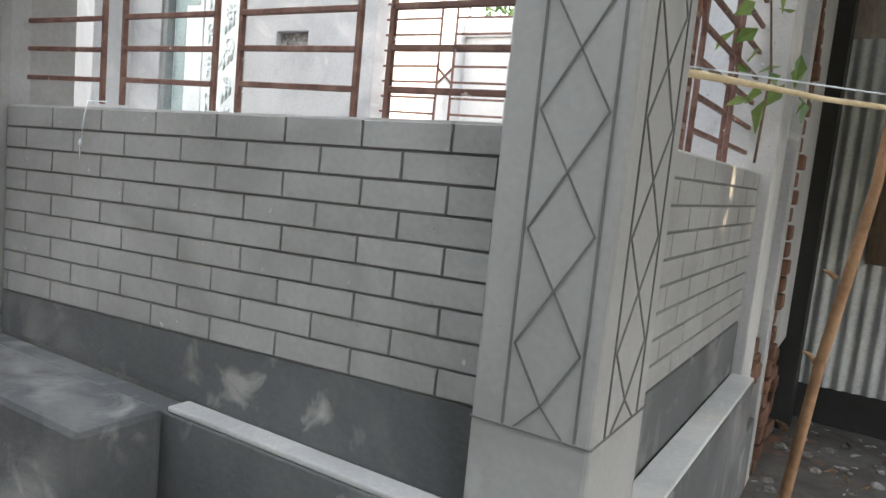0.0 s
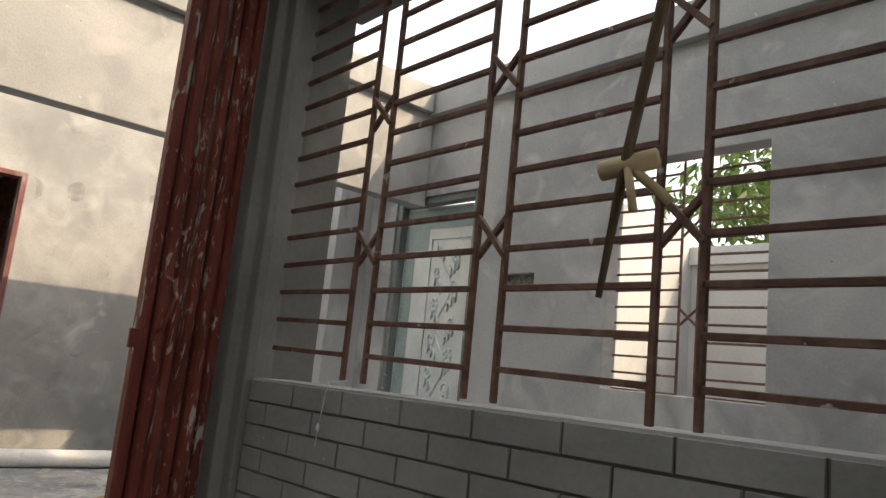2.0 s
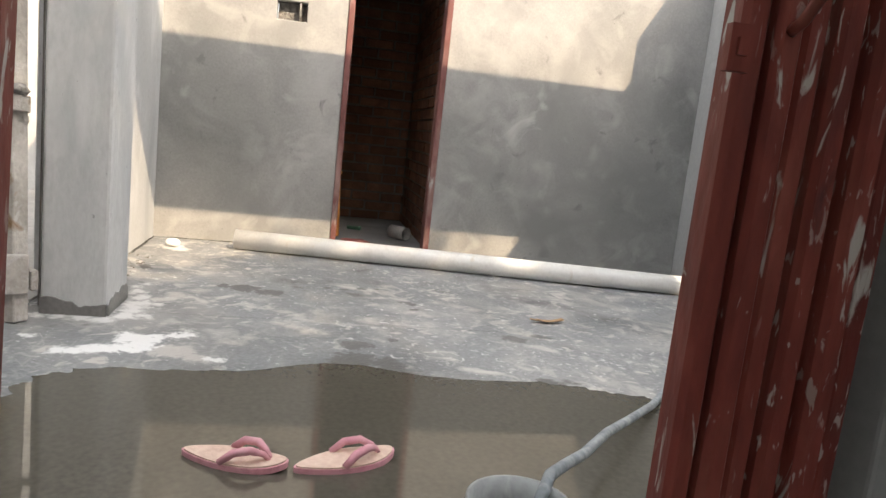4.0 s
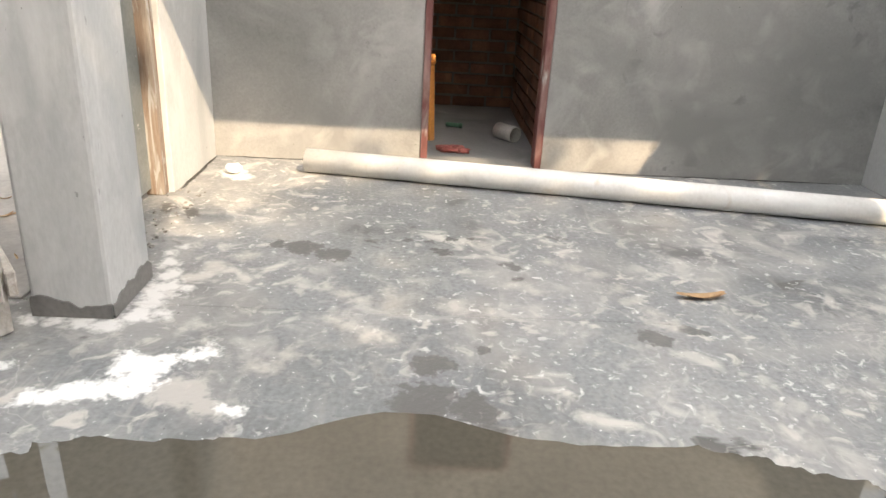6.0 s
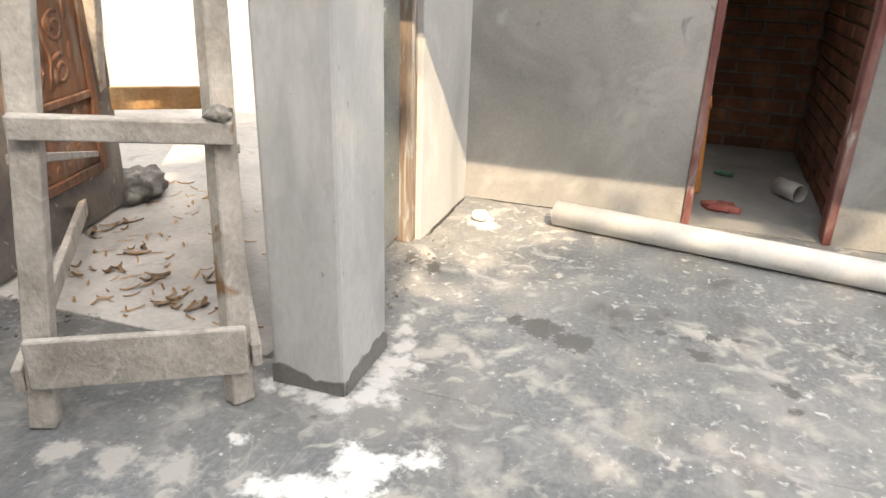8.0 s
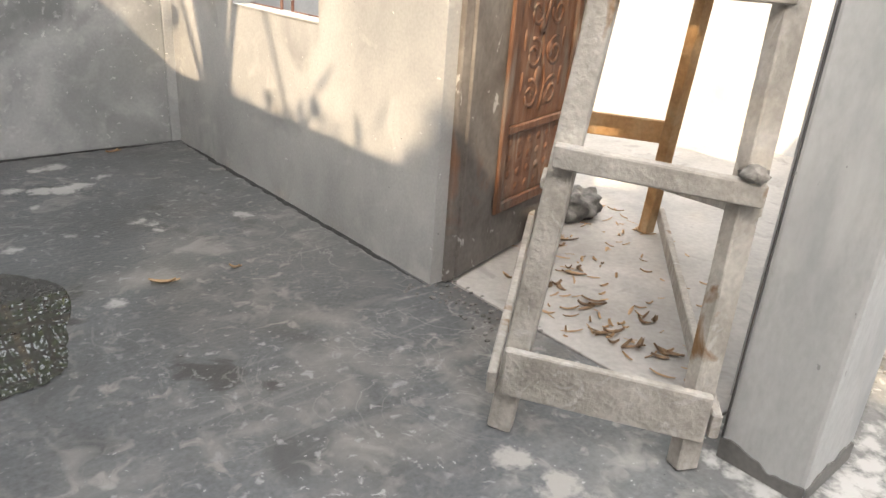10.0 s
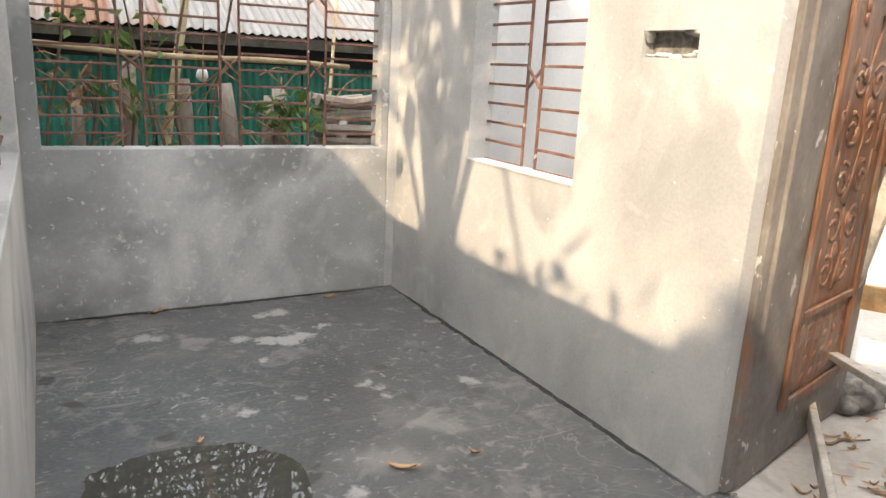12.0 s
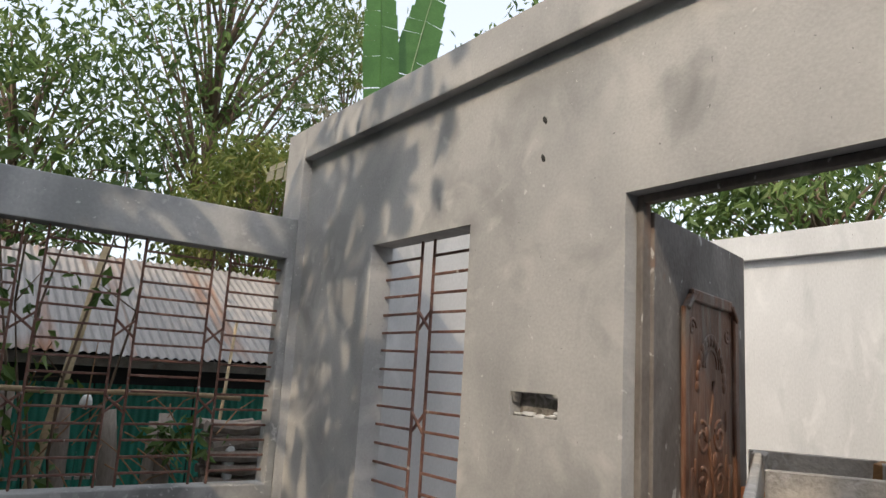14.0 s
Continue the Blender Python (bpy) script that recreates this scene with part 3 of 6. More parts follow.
# porch recess: stub wall with the steel door, dark-door wall, north end
wall("wall_porch_south", "plastered stub wall with a steel door", "y", -0.32, -0.187, -6.3, -4.792, FL, 2.9, ((-5.66, -4.80, FL - 1, 2.6),), mat=PLASTER_PALE)
wall("wall_washroom", "trowelled grey wall with an open washroom doorway", "x", -6.42, -6.30, -0.33, 3.35, FL, 3.6,
     ((0.862, 1.492, FL - 1, 2.455), (0.445, 0.62, 1.855, 1.965)), mat=PLASTER_POLISHED)
slab("coping_washroom", "projecting cement band on the washroom wall", "coping", PLASTER_POLISHED, (-6.43, -6.25, -0.33, 3.35, 3.45, 3.62))
slab("wall_porch_north", "pale plastered end wall of the porch", "wall", PLASTER_PALE, (-6.298, -5.75, 3.21, 3.335, FL, 2.62), (-5.748, -5.45, 3.21, 3.335, 2.52, 2.9))
slab("pier_north", "pale plastered pier beside the north door", "pier", PLASTER_PALE, (-5.44, -5.19, 3.40, 3.71, FL, 3.2))

slab("niche_back_west", "rough mortar back of the switch niche", "niche", GRIT, (WX - WT + 0.002, WX - 0.05, -1.924, -1.686, 1.856, 1.939), rounded=0.001)
slab("niche_back_north", "rough mortar back of the switch niche", "niche", GRIT, (-3.699, -3.431, 3.75, 3.823, 1.921, 2.004), rounded=0.001)

# north wall with window, niche and door
NY = 3.70
wall("wall_north", "grey plastered wall with a window and a doorway", "y", NY, NY + 0.125, -5.188, -0.62, FL, 3.22,
     ((-2.905, -2.03, 1.372, 2.6), (-4.86, -3.975, FL - 1, 2.6), (-3.70, -3.43, 1.92, 2.005)), mat=PLASTER)
slab("coping_north", "projecting cement band along the north wall top", "coping", PLASTER, (-5.3, -0.60, NY - 0.055, NY + 0.135, 3.205, 3.42))

# south veranda wall with the grille opening
wall("wall_south", "plastered parapet and beam round a grille opening", "y", -3.94, -3.803, -4.459, -2.52, FL, 2.84, ((-4.411, -2.73, 1.332, 2.6),), mat=PLASTER_DAMP)
wall("wall_east", "veranda parapet and beam with a grille opening", "x", -2.645, -2.52, -3.80, -0.33, FL, 2.855, ((-3.70, -0.60, 1.332, 2.6),), mat=PLASTER)
# gate piers and beams take the plaster colour darkened for shade
slab("gate_pier_south", "plastered gate pier", "pier", PLASTER_SHADED, (-2.66, -2.47, -0.328, 0.07, FL, 2.6))
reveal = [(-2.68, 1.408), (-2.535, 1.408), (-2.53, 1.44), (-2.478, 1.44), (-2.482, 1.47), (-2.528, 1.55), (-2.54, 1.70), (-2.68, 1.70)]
soften(part("gate_pier_north", Build().add([(x, y, z) for z in (FL, 2.6) for x, y in reveal], [tuple(range(7, -1, -1)), tuple(range(8, 16))] + [(k, (k + 1) % 8, 8 + (k + 1) % 8, 8 + k) for k in range(8)]), PLASTER_SHADED, None,
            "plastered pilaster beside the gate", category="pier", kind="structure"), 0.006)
slab("gate_beam", "cement beam over the gate and veranda corner", "beam", PLASTER_SHADED, (-2.70, -2.45, -0.328, 1.82, 2.602, 3.05))
slab("veranda_beam", "cement beam over the veranda grille", "beam", PLASTER_SHADED, (-2.448, -0.60, 1.44, 1.82, 2.602, 2.85))

# north veranda front: scored plaster blocks between pilaster and column
BY, SILL, B0 = 1.458, 1.345, 0.842
FX0, FX1 = -2.474, -0.834


def course_z(x, f):
    """Height of the hand-scored courses of the front parapet: f = 0 at the lowest line, 1 at the sill, both falling to the gate."""
    k = (x - FX1) / (FX0 - FX1)
    return (0.842 - 0.068 * k) * (1 - f) + (1.350 - 0.030 * k) * f


def prism_y(b, x0, x1, y0, y1, lo, hi):
    """A slab along x with sloping foot and top."""
    v = [(x, y, z(x)) for z in (lo, hi) for x, y in ((x0, y0), (x1, y0), (x1, y1), (x0, y1))]
    return b.add(v, [(3, 2, 1, 0), (4, 5, 6, 7), (0, 1, 5, 4), (1, 2, 6, 5), (2, 3, 7, 6), (3, 0, 4, 7)])


front = part("wall_veranda_front", prism_y(Build(), FX0 - 0.002, FX1, BY + 0.006, BY + 0.125, lambda x: FL - 0.2, lambda x: course_z(x, 1) - 0.004), JOINT, None,
             "parapet scored into grey plaster blocks", category="wall", kind="structure")
part("parapet_capping", prism_y(Build(), FX0 + 0.001, FX1 - 0.001, BY + 0.008, BY + 0.124, lambda x: course_z(x, 1) - 0.003, lambda x: course_z(x, 1) + 0.003), PLASTER, None,
     "thin plaster capping on the parapet", category="capping", kind="structure")
part("plinth_band_front", prism_y(Build(), -2.472, -0.836, BY + 0.001, BY + 0.005, lambda x: 0.655, lambda x: course_z(x, 0) - 0.003), DARK_BAND, None,
     "dark cement-washed band below the scored parapet", category="plinth", kind="structure")
slab("plinth_ledge_front", "dark plinth with a pale worn ledge", "plinth", DARK_BAND, (-2.47, -0.84, BY - 0.062, BY + 0.0055, -0.1, 0.640), rounded=0.006)
slab("ledge_top_front", "pale worn cement top of the plinth ledge", "ledge", PLASTER, (-1.618, -0.84, BY - 0.060, BY + 0.0005, 0.6405, 0.654), rounded=0.004)
slab("front_step", "rough cement block step beside the gate", "step", DARK_BAND, (-2.44, -1.62, 1.18, BY - 0.064, -0.1, 0.652), rounded=0.02)
slab("gate_landing", "worn cement landing in front of the gate", "step", DARK_BAND, (-2.458, -1.66, -0.3, 1.178, -0.1, 0.24), rounded=0.02)
COLX0, COLX1, COLY0, COLY1 = -0.828, -0.612, 1.398, 1.70
slab("corner_column", "square plastered corner column with scored diamonds", "column", COLUMN, (COLX0, COLX1, COLY0, COLY1, -0.1, 2.6), rounded=0.008)
SX = -0.64
side = wall("wall_veranda_side", "side parapet scored into grey plaster blocks", "x", SX - 0.12, SX - 0.006, COLY1 + 0.002, 2.95, FL - 0.2, SILL - 0.004, mat=JOINT, rounded=0.002)
slab("side_parapet_capping", "thin plaster capping on the side parapet", "capping", PLASTER, (SX - 0.119, SX - 0.008, COLY1 + 0.004, 2.948, SILL - 0.003, SILL + 0.003), rounded=0.001)
slab("plinth_band_side", "dark cement-washed band below the side parapet", "plinth", DARK_BAND, (SX - 0.02, SX - 0.001, COLY1 + 0.003, 2.95, 0.655, B0 - 0.004), (SX - 0.02, SX + 0.075, COLY1 + 0.003, 2.95, -0.1, 0.640), rounded=0.006)
slab("ledge_top_side", "pale worn cement top of the side plinth ledge", "ledge", PLASTER, (SX - 0.0005, SX + 0.074, COLY1 + 0.004, 2.949, 0.6405, 0.654), rounded=0.004)
slab("rear_column", "plastered column at the end of the side parapet", "column", PLASTER, (SX - 0.12, -0.606, 2.952, 3.19, -0.1, 2.6))
slab("rear_wall_end", "plastered return wall behind the side veranda", "wall", PLASTER, (SX - 0.12, SX - 0.02, 3.192, 3.698, FL, 2.6))
slab("side_beam", "cement beam over the side grille", "beam", PLASTER, (SX - 0.14, -0.53, 1.824, 3.19, 2.602, 2.85))

# rooms behind, open to the sky
slab("wall_room_west", "sunlit far wall of the west room", "wall", FARWALL, (-8.13, -8.0, -4.05, -0.2, FL, 3.02), (-8.14, -7.94, -4.05, -0.2, 3.022, 3.22))
slab("wall_room_south", "south wall of the west room", "wall", FARWALL, (-7.998, -4.65, -4.05, -3.93, FL, 3.2))
slab("wall_room_partition", "partition between west room and washroom", "wall", FARWALL, (-7.998, -6.44, -0.32, -0.19, FL, 3.2))
slab("wall_room_north_far", "pale far wall of the north room", "wall", FARWALL, (-6.9, -0.55, 6.6, 6.73, FL, 2.55), (-6.9, -0.55, 6.55, 6.75, 2.552, 2.72))
slab("wall_room_north_west", "pale end wall of the north room", "wall", FARWALL, (-6.9, -6.77, 3.36, 6.598, FL, 2.9))
slab("wall_room_north_east", "pale end wall of the north room", "wall", FARWALL, (-0.75, -0.63, 3.828, 6.598, FL, 2.9))
slab("wall_room_cross", "pale cross wall inside the north room", "wall", FARWALL, (-4.15, -4.03, 5.0, 6.598, FL, 2.9))

# washroom: dark roofed brick cell
slab("washroom_walls", "mortar bedding of raw brick washroom walls", "wall", MORTAR, (-8.12, -8.0, 0.45, 1.70, FL, 2.6), (-7.998, -6.43, 1.52, 1.64, FL, 2.6), (-7.998, -6.43, 0.45, 0.57, FL, 2.6))
slab("washroom_ceiling", "rough concrete slab over the washroom", "ceiling", PLASTER_POLISHED, (-8.12, -6.43, 0.45, 1.70, 2.602, 2.75))

# ---- ground ----
def ground_height(x, y):
    d = max(0.0, math.hypot(x + 2, y) - 6)
    near = 0.03 * noise.noise(Vector((x * 1.3, y * 1.3, 0))) + 0.012 * noise.noise(Vector((x * 6, y * 6, 3)))
    rise = 0.22 * max(0.0, min(1.0, (-4.2 - y) / 0.6))
    return -0.02 + near / (1 + d) + rise
g = Build()
xs = sorted({*np.linspace(-9, 5, 71).tolist(), *[s * q for s in (-1, 1) for q in (12, 18, 30, 60, 150, 600, 2000)]})
ys = sorted({*np.linspace(-9, 8, 86).tolist(), *[s * q for s in (-1, 1) for q in (12, 18, 30, 60, 150, 600, 2000)]})
g.v = [(x, y, ground_height(x, y)) for y in ys for x in xs]
g.f = [(j * len(xs) + i, j * len(xs) + i + 1, (j + 1) * len(xs) + i + 1, (j + 1) * len(xs) + i) for j in range(len(ys) - 1) for i in range(len(xs) - 1)]
part("ground", g, EARTH, None, "bare earth littered with brick rubble", True, "ground", "structure")


# ---- grilles ----
def grille(name, label, m, u0, u1, z0, z1, pairs, step, first, crosses, mat=GRILLE, r=0.0065):
    """A welded iron grille in the plane y = 0 of m: pairs of uprights with crosses between, and bars in each bay."""
    t = thing(name, m.translation, label, "window grille", "iron grilles")
    inv = Matrix.Translation(m.translation).inverted() @ m
    def put(nm, *ends):
        b = Build()
        for a, c in ends:
            b.beam(inv @ Vector(a), inv @ Vector(c), r * 2, r * 2, c=0.0015)
        me = b.mesh(nm, mat)
        ob = new(nm, me)
        ob.parent = t
        return ob
    edges = []
    for a, c in pairs:
        put("upright", ((a, 0, z0), (a, 0, z1)))
        put("upright", ((c, 0, z0), (c, 0, z1)))
        for z in crosses:
            put("cross", ((a, 0.004, z - 0.045), (c, 0.004, z + 0.045)), ((a, -0.004, z + 0.045), (c, -0.004, z - 0.045)))
        edges += [a, c]
    spans = list(zip([u0] + edges[1::2], edges[0::2] + [u1]))
    z = first
    while z < z1 - 0.02:
        for a, c in spans:
            dz = 0.003 * noise.noise(Vector((a * 9, z * 7, 1)))
            put("bar", ((a, 0, z + dz), (c, 0, z - dz)))
        z += step
    return t


grille("window_grille", "rusty red-oxide iron grille in the veranda front", pose(0, 1.545, 0), -2.527, -0.83, SILL, 2.62,
       [(-2.149, -2.059), (-1.699, -1.612), (-1.259, -1.173)], 0.0828, 1.411, (1.69, 2.06, 2.43))
grille("window_grille", "rusty red-oxide iron grille in the side veranda", pose(SX - 0.06, 0, 0, 0, 0, 90), COLY1, 2.95, SILL, 2.62,
       [(2.06, 2.14), (2.52, 2.60)], 0.0828, 1.411, (1.69, 2.06, 2.43))
grille("window_grille", "rusty iron grille in the south veranda opening", pose(0, -3.87, 0), -4.41, -2.73, 1.334, 2.60,
       [(-4.105, -4.008), (-3.645, -3.546), (-3.186, -3.077)], 0.081, 1.40, (1.74, 2.12), r=0.006)
grille("window_grille", "rusty iron grille in the east veranda opening", pose(-2.585, 0, 0, 0, 0, 90), -3.70, -0.60, 1.334, 2.60,
       [(-3.3, -3.21), (-2.8, -2.71), (-2.3, -2.21), (-1.8, -1.71), (-1.3, -1.21), (-0.9, -0.81)], 0.0828, 1.40, (1.69, 2.06, 2.43))
grille("window_grille", "thin rusty grille in the west room window", pose(WX - 0.10, 0, 0, 0, 0, 90), -3.005, -2.215, 1.373, 2.604,
       [(-2.70, -2.60)], 0.0885, 1.375, (1.767, 2.229), r=0.006)
grille("window_grille", "thin rusty grille in the north room window", pose(0, NY + 0.10, 0), -2.905, -2.03, 1.373, 2.599,
       [(-2.52, -2.42)], 0.0885, 1.375, (1.767, 2.229), r=0.006)
slab("window_sill", "pale cement window sill", "sill", PLASTER_PALE, (WX - 0.11, WX + 0.003, -3.004, -2.216, 1.368, 1.376), rounded=0.001)


# ---- collapsible gate ----
def gate_stack(label, y0, y1, count, seed, tilt=0.0):
    t = thing("collapsible_gate", (-2.585, (y0 + y1) / 2, FL + 0.01), label, "gate", "folding gate halves")
    rnd = random.Random(seed)
    for k in range(count):
        y = y0 + (y1 - y0) * (k + 0.5) / count
        x = -2.585 + 0.014 * rnd.uniform(-1, 1)
        w, dp, tk = (y1 - y0) / count * 0.86, 0.044, 0.003
        o = w / 2
        prof = [(-o, -dp / 2), (-o, dp * 0.30), (-o * 0.6, dp / 2), (o * 0.6, dp / 2), (o, dp * 0.30), (o, -dp / 2), (o - tk, -dp / 2), (o - tk, dp * 0.26), (o * 0.52, dp / 2 - tk), (-o * 0.52, dp / 2 - tk), (-o + tk, dp * 0.26), (-o + tk, -dp / 2)]
        lean, bend = tilt + rnd.uniform(-0.006, 0.006), rnd.uniform(-0.005, 0.005)
        m_ = len(prof)
        b = Build().add([(x + q, y + p + s * lean + bend * math.sin(math.pi * s), FL + 0.01 + s * 2.07) for s in (0, 0.25, 0.5, 0.75, 1) for p, q in prof],
                        [(r * m_ + i, r * m_ + (i + 1) % m_, (r + 1) * m_ + (i + 1) % m_, (r + 1) * m_ + i) for r in range(4) for i in range(m_)])
        part("channel_bar", b, GATE_RED, t)
        if k < count - 1:
            yn = y0 + (y1 - y0) * (k + 1.5) / count
            for z in (0.72, 1.18, 1.64, 2.1):
                part("scissor_strap", Build().beam((-2.618, y, z + 0.36), (-2.618, yn, z), 0.016, 0.004), GATE_RED, t)
    return t


right_gate = gate_stack("red-oxide collapsible gate half, folded and paint-splashed", 1.160, 1.395, 6, 3)
left_gate = gate_stack("red-oxide collapsible gate half folded at the south pier", 0.09, 0.402, 7, 5, 0.045)
h = Build()
h.tube([(-2.562, 1.215, 1.57), (-2.535, 1.225, 1.56), (-2.522, 1.232, 1.52), (-2.53, 1.226, 1.47), (-2.548, 1.216, 1.435), (-2.562, 1.212, 1.425)], 0.007, 8)
part("pull_handle", h, GATE_RED, right_gate, "curled iron pull handle", True)
h = Build()
h.box(-2.565, -2.553, 1.138, 1.165, 1.375, 1.425).box(-2.556, -2.548, 1.146, 1.157, 1.392, 1.41)
part("lock_hasp", h, GATE_RED, right_gate)
slab("gate_track", "iron floor track of the folding gate", "gate track", GATE_RED, (-2.60, -2.57, 0.072, 1.398, FL + 0.001, FL + 0.009), rounded=0.001)


# ---- doors ----
def door_frame(name, label, mat, axis, p0, p1, u0, u1, z0, z1, w):
    t = thing(name, (p0, u0, z0) if axis == "x" else (u0, p0, z0), label, "door frame", kind="structure")
    for nm, q in (("jamb", (u0, u0 + w, z0, z1)), ("jamb", (u1 - w, u1, z0, z1)), ("head", (u0 + w, u1 - w, z1 - w, z1))):
        b = Build()
        b.box(*((p0, p1, q[0], q[1]) if axis == "x" else (q[0], q[1], p0, p1)), q[2], q[3], c=0.004)
        part(nm, b, mat, t)
    return t


door_frame("door_frame_washroom", "red-primed washroom door frame smeared with plaster", FRAME_RED, "x", -6.415, -6.290, 0.862, 1.492, FL, 2.455, 0.036)
door_frame("door_frame_west", "cement-smeared timber frame of the carved door", CARVED_GREY, "x", WX - 0.10, WX - 0.055, -1.410, -0.201, FL + 0.005, 2.6, 0.026)
door_frame("door_frame_porch", "raw timber frame of the steel door", FRAME_WOOD, "y", -0.31, -0.21, -5.66, -4.80, FL + 0.001, 2.6, 0.055)
door_frame("door_frame_north", "grey steel frame of the north door", STEEL_DOOR, "y", NY + 0.02, NY + 0.11, -4.86, -3.975, FL + 0.005, 2.6, 0.05)

d = thing("steel_door", (-5.2, -0.29, FL + 0.02), "closed grey-teal steel door spattered with cement", "door")
b = Build()
b.box(-5.603, -4.857, -0.30, -0.262, FL + 0.03, 2.54, c=0.003)
part("leaf", b, STEEL_DOOR, d)
b = Build()
for z0, z1 in ((0.65, 1.35), (1.5, 2.4)):
    b.box(-5.50, -4.96, -0.262, -0.256, z0, z1, c=0.002)
part("pressed_panel", b, STEEL_DOOR, d)


def scroll(b, m, cx, cz, r, turns, sense, tube=0.008, phase=0.0):
    pts = []
    for k in range(int(14 * turns) + 1):
        a = phase + sense * 2 * math.pi * k / 14
        q = r * (1 - 0.8 * k / (14 * turns))
        pts.append(m @ Vector((cx + q * math.cos(a), 0, cz + q * math.sin(a))))
    b.tube(pts, tube, 6)


# carved wooden door, swung inwards; local x from the hinge along the leaf, -y outwards, z up
CD = Matrix.Translation((-4.618, -1.374, FL + 0.02)) @ Matrix.Rotation(math.atan2(-0.24, -0.95), 4, "Z")
carved = thing("carved_door", CD.translation, "open carved wooden door smeared with grey cement", "door")
def carved_part(name, b, mat, label="", smooth=False):
    if name not in ("leaf", "latch", "latch_bolt"):
        b.v = [(0.51 + (u - 0.505) * 1.24, o, 0.20 + (z - 0.22) * 1.14) for u, o, z in b.v]
    if name == "relief":
        b.v = [(u, o * 0.62, z) for u, o, z in b.v]
    b.v = [tuple((CD @ Vector(p)) - CD.translation) for p in b.v]
    ob = new(name, b.mesh(name, mat, smooth))
    ob.parent = carved
    return tagged(ob, label)
carved_part("leaf", Build().box(0, 0.94, 0.0, 0.04, 0, 2.03, c=0.003), CARVED_GREY)
L = Matrix.Translation((0, -0.006, 0))
b = Build()
for u0, u1, z0, z1 in ((0.27, 0.31, 0.22, 1.58), (0.70, 0.74, 0.22, 1.58), (0.31, 0.70, 0.22, 0.26), (0.31, 0.70, 0.50, 0.53), (0.33, 0.68, 1.60, 1.64)):
    b.box(u0, u1, -0.018, -0.001, z0, z1, c=0.005)
b.beam((0.29, -0.01, 1.57), (0.34, -0.01, 1.62), 0.034, 0.016, c=0.004).beam((0.72, -0.01, 1.57), (0.67, -0.01, 1.62), 0.034, 0.016, c=0.004)
carved_part("moulding", b, CARVED, "reddish varnished moulding")
b = Build().box(0.312, 0.698, -0.005, -0.001, 0.262, 0.498).box(0.312, 0.698, -0.005, -0.001, 0.532, 1.6)
carved_part("carved_ground", b, CARVED)
b = Build()
for k in range(15):
    a = math.pi * k / 14
    p = Vector((0.505 + 0.115 * math.cos(a), -0.008, 1.34 + 0.15 * math.sin(a)))
    b.blob(p, (0.016, 0.012, 0.02), k, 8, 0.1)
for q in (0.09, 0.07, 0.05):
    b.tube([(0.505 + q * math.cos(math.pi * k / 10), -0.008, 1.40 + q * 1.2 * math.sin(math.pi * k / 10)) for k in range(11)], 0.006, 6)
for sx in (-1, 1):
    for z in (0.62, 0.76, 0.90, 1.04, 1.18):
        scroll(b, L, 0.505 + sx * 0.07, z, 0.055, 1.4, sx, 0.009, 1.2 if sx > 0 else 1.9)
        b.blob((0.505 + sx * 0.13, -0.007, z + 0.05), (0.013, 0.01, 0.04), z, 8, 0.1)
    for z in (1.05, 1.50):
        scroll(b, L, 0.505 + sx * 0.15, z + 0.02, 0.03, 1.3, -sx, 0.007)
    b.box(0.505 + sx * 0.165 - 0.018, 0.505 + sx * 0.165 + 0.018, -0.014, -0.003, 0.98, 1.09, c=0.003)
b.tube([(0.505 + 0.02 * math.sin(k * 0.9), -0.009, 0.56 + 0.05 * k) for k in range(17)], 0.011, 6)
for k in range(8):
    b.blob((0.505 + 0.032 * (-1) ** k, -0.009, 0.60 + 0.085 * k), (0.024, 0.011, 0.03), k + 20, 8, 0.15)
for i in range(6):
    for k in range(4):
        b.blob((0.345 + 0.064 * i, -0.006, 0.295 + 0.056 * k), (0.019, 0.008, 0.018), i * 4 + k, 8, 0.1)
carved_part("relief", b, CARVED, "carved scrolls, beads and leaves", True)
carved_latch = carved_part("latch", Build().box(0.85, 0.89, -0.02, -0.001, 1.0, 1.1, c=0.003), RUST_LOCK)
carved_part("latch_bolt", Build().tube([(0.80 - 0.0, -0.024, 1.05), (0.86, -0.024, 1.05), (0.93, -0.024, 1.05)], 0.005, 8), RUST_LOCK, "", True).parent = carved_latch

# silver embossed door of the north room, ajar; local x from the hinge along the leaf
ND = Matrix.Translation((-4.805, NY + 0.08, FL + 0.02)) @ Matrix.Rotation(radians(4), 4, "Z")
north_door = thing("embossed_door", ND.translation, "silver embossed sheet door standing ajar", "door")
def north_part(name, b, mat, label="", smooth=False):
    b.v = [tuple((ND @ Vector((p[0] * 0.69, p[1], p[2]))) - ND.translation) for p in b.v]
    ob = new(name, b.mesh(name, mat, smooth))
    ob.parent = north_door
    return tagged(ob, label)
north_part("leaf", Build().box(0, 1.10, 0, 0.04, 0, 2.03, c=0.003), SILVER_DOOR)
b = Build()
for u0, u1, z0, z1 in ((0.02, 0.17, 0.02, 2.01), (0.17, 1.08, 1.86, 2.01), (0.17, 0.36, 1.70, 1.859)):
    b.box(u0, u1, -0.004, -0.001, z0, z1)
north_part("sheet_border", b, TEAL_TRIM, "teal painted border sheet")
b = Build()
b.tube([(0.66 + 0.09 * math.sin(k * 0.7), -0.003, 0.20 + 0.06 * k) for k in range(26)], 0.008, 6)
